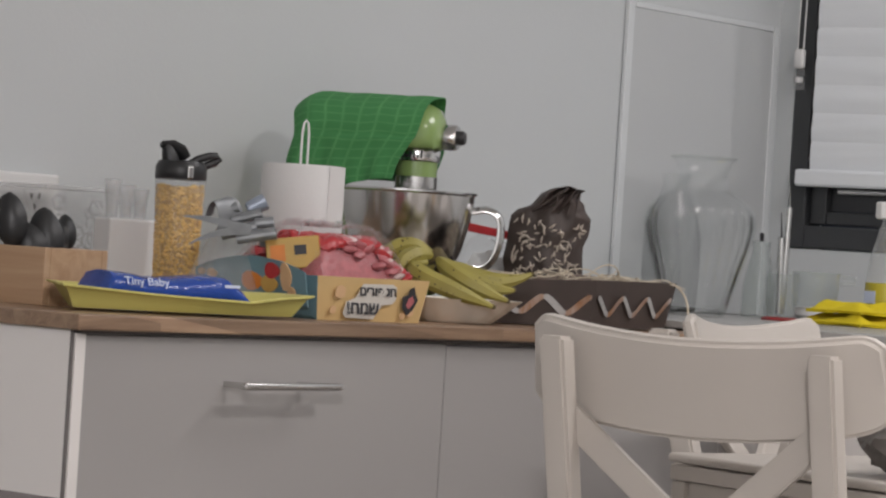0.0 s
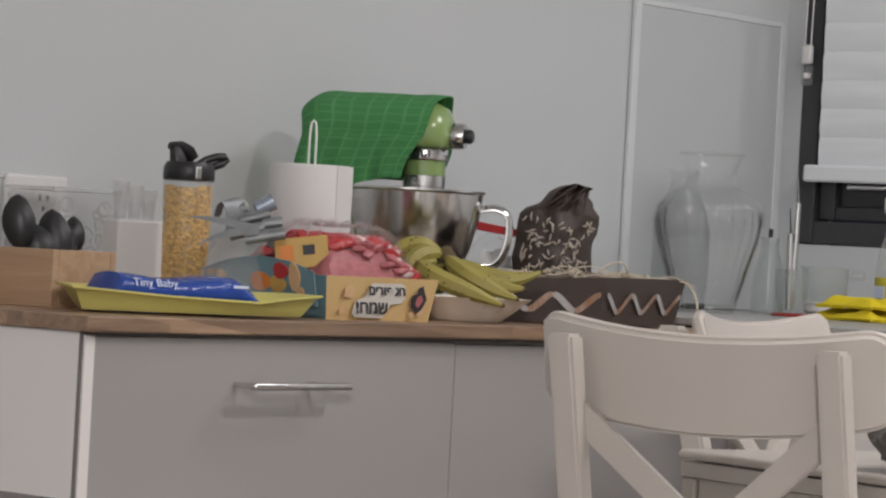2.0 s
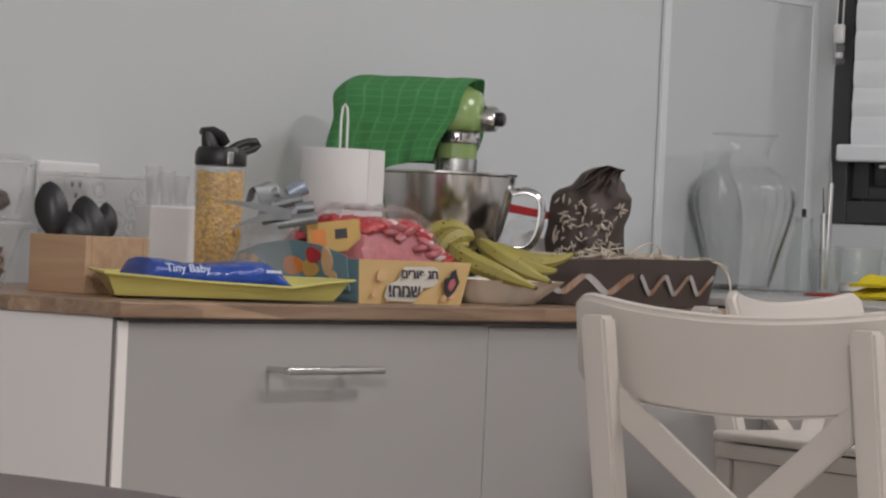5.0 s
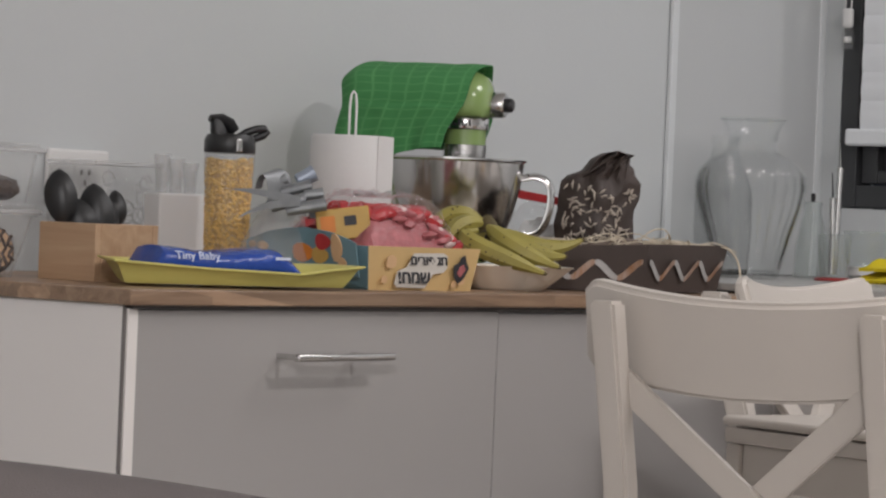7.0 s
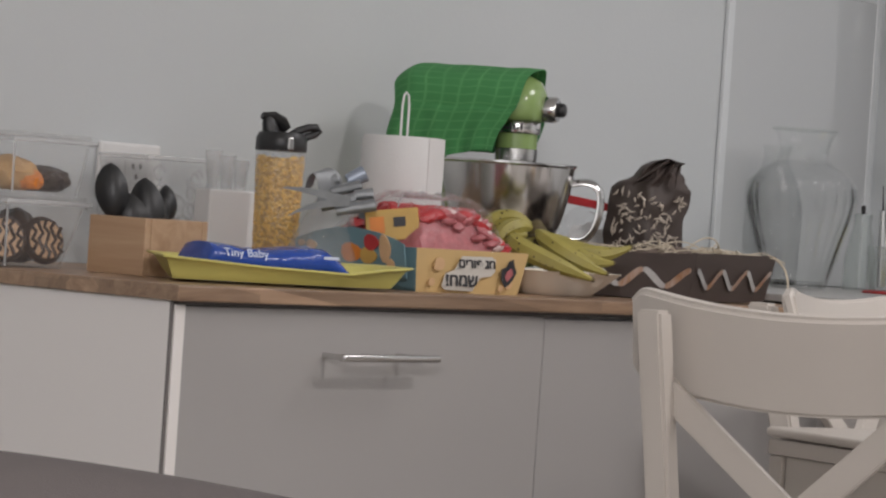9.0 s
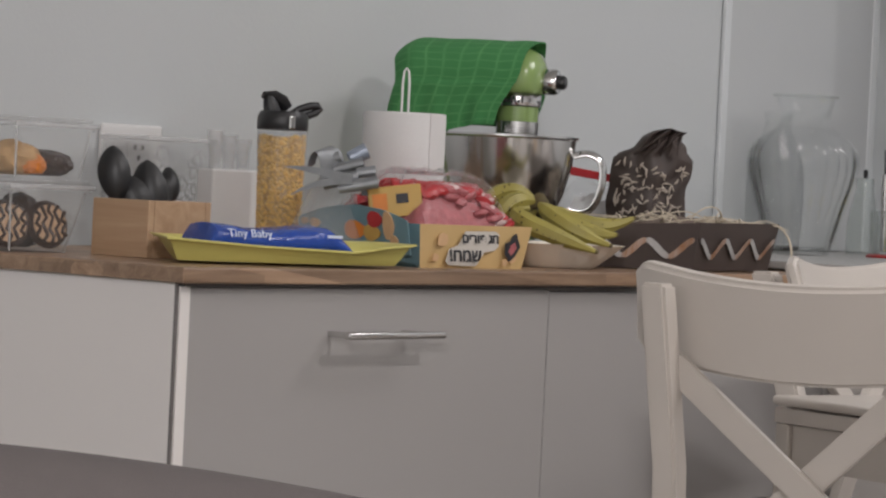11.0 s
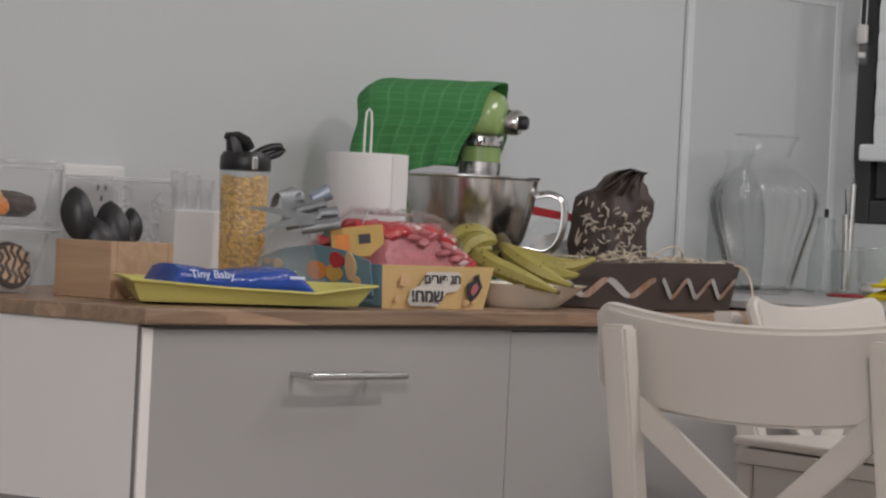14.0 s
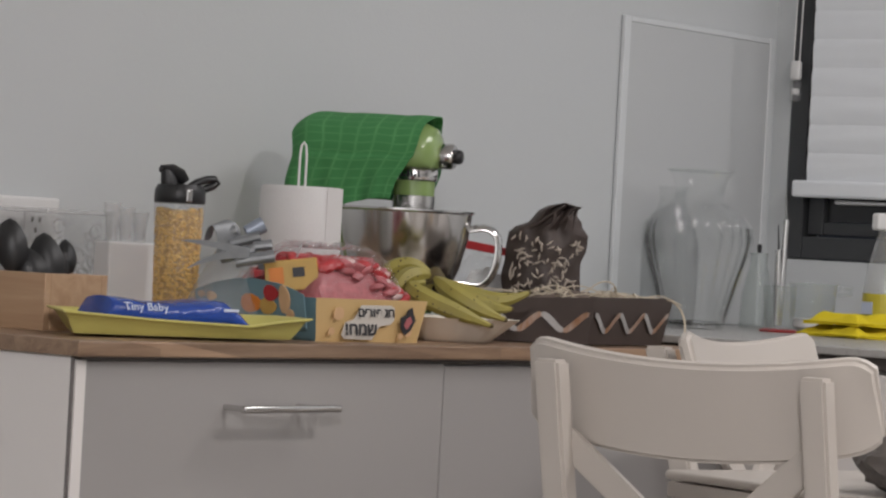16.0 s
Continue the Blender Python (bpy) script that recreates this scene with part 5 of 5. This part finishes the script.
jr = thing("glass_bottle", at(1.7, 0.555, 2.416, 0.5, 1.058, z=STONE_TOP) @ pose(1.700, 0.555, TOP), "small clear glass bottle by the wall", "bottle")
part("bottle_body", shell([(0.030, 0.0), (0.032, 0.004), (0.030, 0.06), (0.022, 0.10), (0.017, 0.118), (0.017, 0.138), (0.019, 0.140)], 36), SMALLGLASS, jr, "", True)
part("stopper", lathe([(0.004, 0.140), (0.0045, 0.154), (0.002, 0.156)], 12), BLACK, jr, "dark thin stopper")
ut = thing("utensil_glass", at(1.668, 0.455, 2.221, 0.33, 1.032, z=STONE_TOP) @ pose(1.668, 0.455, TOP), "clear glass holding two steel utensils on red base", "glass")
part("glass_body", shell([(0.026, 0.006), (0.030, 0.03), (0.032, 0.085)], 30), SMALLGLASS, ut, "", True)
part("glass_foot", lathe([(0.034, 0.0), (0.035, 0.003), (0.030, 0.006), (0.0, 0.006)], 30), REDBASE, ut, "dark red base", True)
for i, (a, b, zt) in enumerate(((-0.008, 0.0, 0.150), (0.012, 0.006, 0.205))):
    wk = thing("utensil", at(1.668, 0.455, 2.221, 0.33, 1.032, z=STONE_TOP) @ pose(1.668, 0.455, TOP), "thin steel kitchen utensil standing in a glass", "utensil", "utensils in the glass")
    part("rod", tube([(a * 0.5, b, 0.012), (a, b, zt)], 0.0068, 10), CHROME, wk, "", True)
    part("tip", tube([(a, b, zt), (a - 0.004, b, zt + 0.045)], [0.002, 0.001], 6), STEEL if i else BLACK, wk)
gbw = thing("glass_cup", at(1.69, 0.388, 2.310, 0.31, 1.051, z=STONE_TOP) @ pose(1.690, 0.388, TOP), "clear glass cup with handle and white contents", "cup")
part("cup_body", shell([(0.026, 0.0), (0.032, 0.004), (0.040, 0.03), (0.043, 0.078), (0.044, 0.086), (0.046, 0.090)], 40), SMALLGLASS, gbw, "", True)
part("cup_content", lathe([(0.025, 0.005), (0.036, 0.012), (0.038, 0.026), (0.0, 0.028)], 30), WHITE_STUFF, gbw, "white powder", True)
part("cup_lip", tube([(0.044, -0.02, 0.084), (0.066, -0.03, 0.082), (0.064, -0.03, 0.074), (0.042, -0.02, 0.072)], 0.004, 8), SMALLGLASS, gbw, "", True)

cl = thing("yellow_cloth", at(1.668, 0.236, 2.196, 0.14, 1.043, z=STONE_TOP) @ pose(1.668, 0.236, TOP), "folded bright yellow cleaning cloth on the stone worktop", "cloth")


def clothf(u, v, lift=0.0, sc=1.0):
    x, y_ = (u - 0.5) * 0.155 * sc, (v - 0.5) * 0.16 * sc
    e = min(1.0, 9 * min(u, 1 - u, v, 1 - v))
    return (x, y_ + 0.006 * math.sin(u * 9), lift + 0.006 + e * (0.010 + 0.006 * math.sin(u * 11 + v * 5) + 0.006 * noise.noise(Vector((u * 6, v * 6, lift * 60)))))


part("lower_fold", surf(lambda u, v: clothf(u, v), 28, 22, 0.006), CLOTH_Y, cl, "", True)
part("upper_fold", surf(lambda u, v: clothf(u, v, 0.021, 0.9), 28, 22, 0.006), CLOTH_Y, cl, "", True)
db = thing("spray_bottle", at(1.781, 0.285, 2.418, 0.22, 1.06, z=STONE_TOP) @ pose(1.781, 0.285, TOP), "clear cleaning bottle with yellow label on the worktop", "bottle")
part("bottle_body", shell([(0.034, 0.0), (0.037, 0.004), (0.037, 0.085), (0.031, 0.125), (0.019, 0.172), (0.014, 0.190)], 36), CLEAR, db, "", True)
part("liquid", lathe([(0.0, 0.004), (0.0345, 0.004), (0.0345, 0.07), (0, 0.07)], 30), SOAP, db, "yellow liquid")
part("label", lathe([(0.0376, 0.022), (0.0378, 0.023), (0.0378, 0.076), (0.0376, 0.077)], 36), SOAP, db, "yellow label")
part("label_panel", box(-0.0388, -0.0378, -0.014, 0.014, 0.040, 0.062, 0), LETTER, db, "white label panel")
part("trigger_head", box(-0.030, 0.016, -0.010, 0.010, 0.191, 0.222, 0.005, 3), WHITE_PLASTIC, db, "white trigger head")

# ---------- things on the table ----------
tbz = 0.7385
dbg = thing("dark_bag", at(0.726, -0.433, 0.847, -0.342, 1.0, z=TOP) @ pose(0.835, -0.835, tbz), "dark grey crumpled bag lying on the table", "bag")
part("bag", lump((0.085, 0.10, 0.052), amp=0.22, freq=7, seed=12.0), BAGGREY, dbg, "", True)
brd = thing("bread_loaf", at(0.726, -0.433, 0.847, -0.342, 1.0, z=TOP) @ pose(0.985, -0.80, tbz), "brown bread loaf on the table", "bread")
part("loaf", lump((0.07, 0.10, 0.066), amp=0.1, freq=5, seed=15.0), BREAD, brd, "", True)
gj = thing("glass_jar", at(0.726, -0.433, 0.847, -0.342, 1.0, z=TOP) @ pose(0.93, -0.70, tbz), "clear glass jar with a metal lid on the table", "jar")
part("jar_body", shell([(0.026, 0.0), (0.03, 0.004), (0.03, 0.075), (0.024, 0.085)], 30), GLASS, gj, "", True)
part("jar_lid", lathe([(0.026, 0.0852), (0.027, 0.087), (0.027, 0.103), (0.0, 0.105)], 30), CHROME, gj, "metal lid", True)
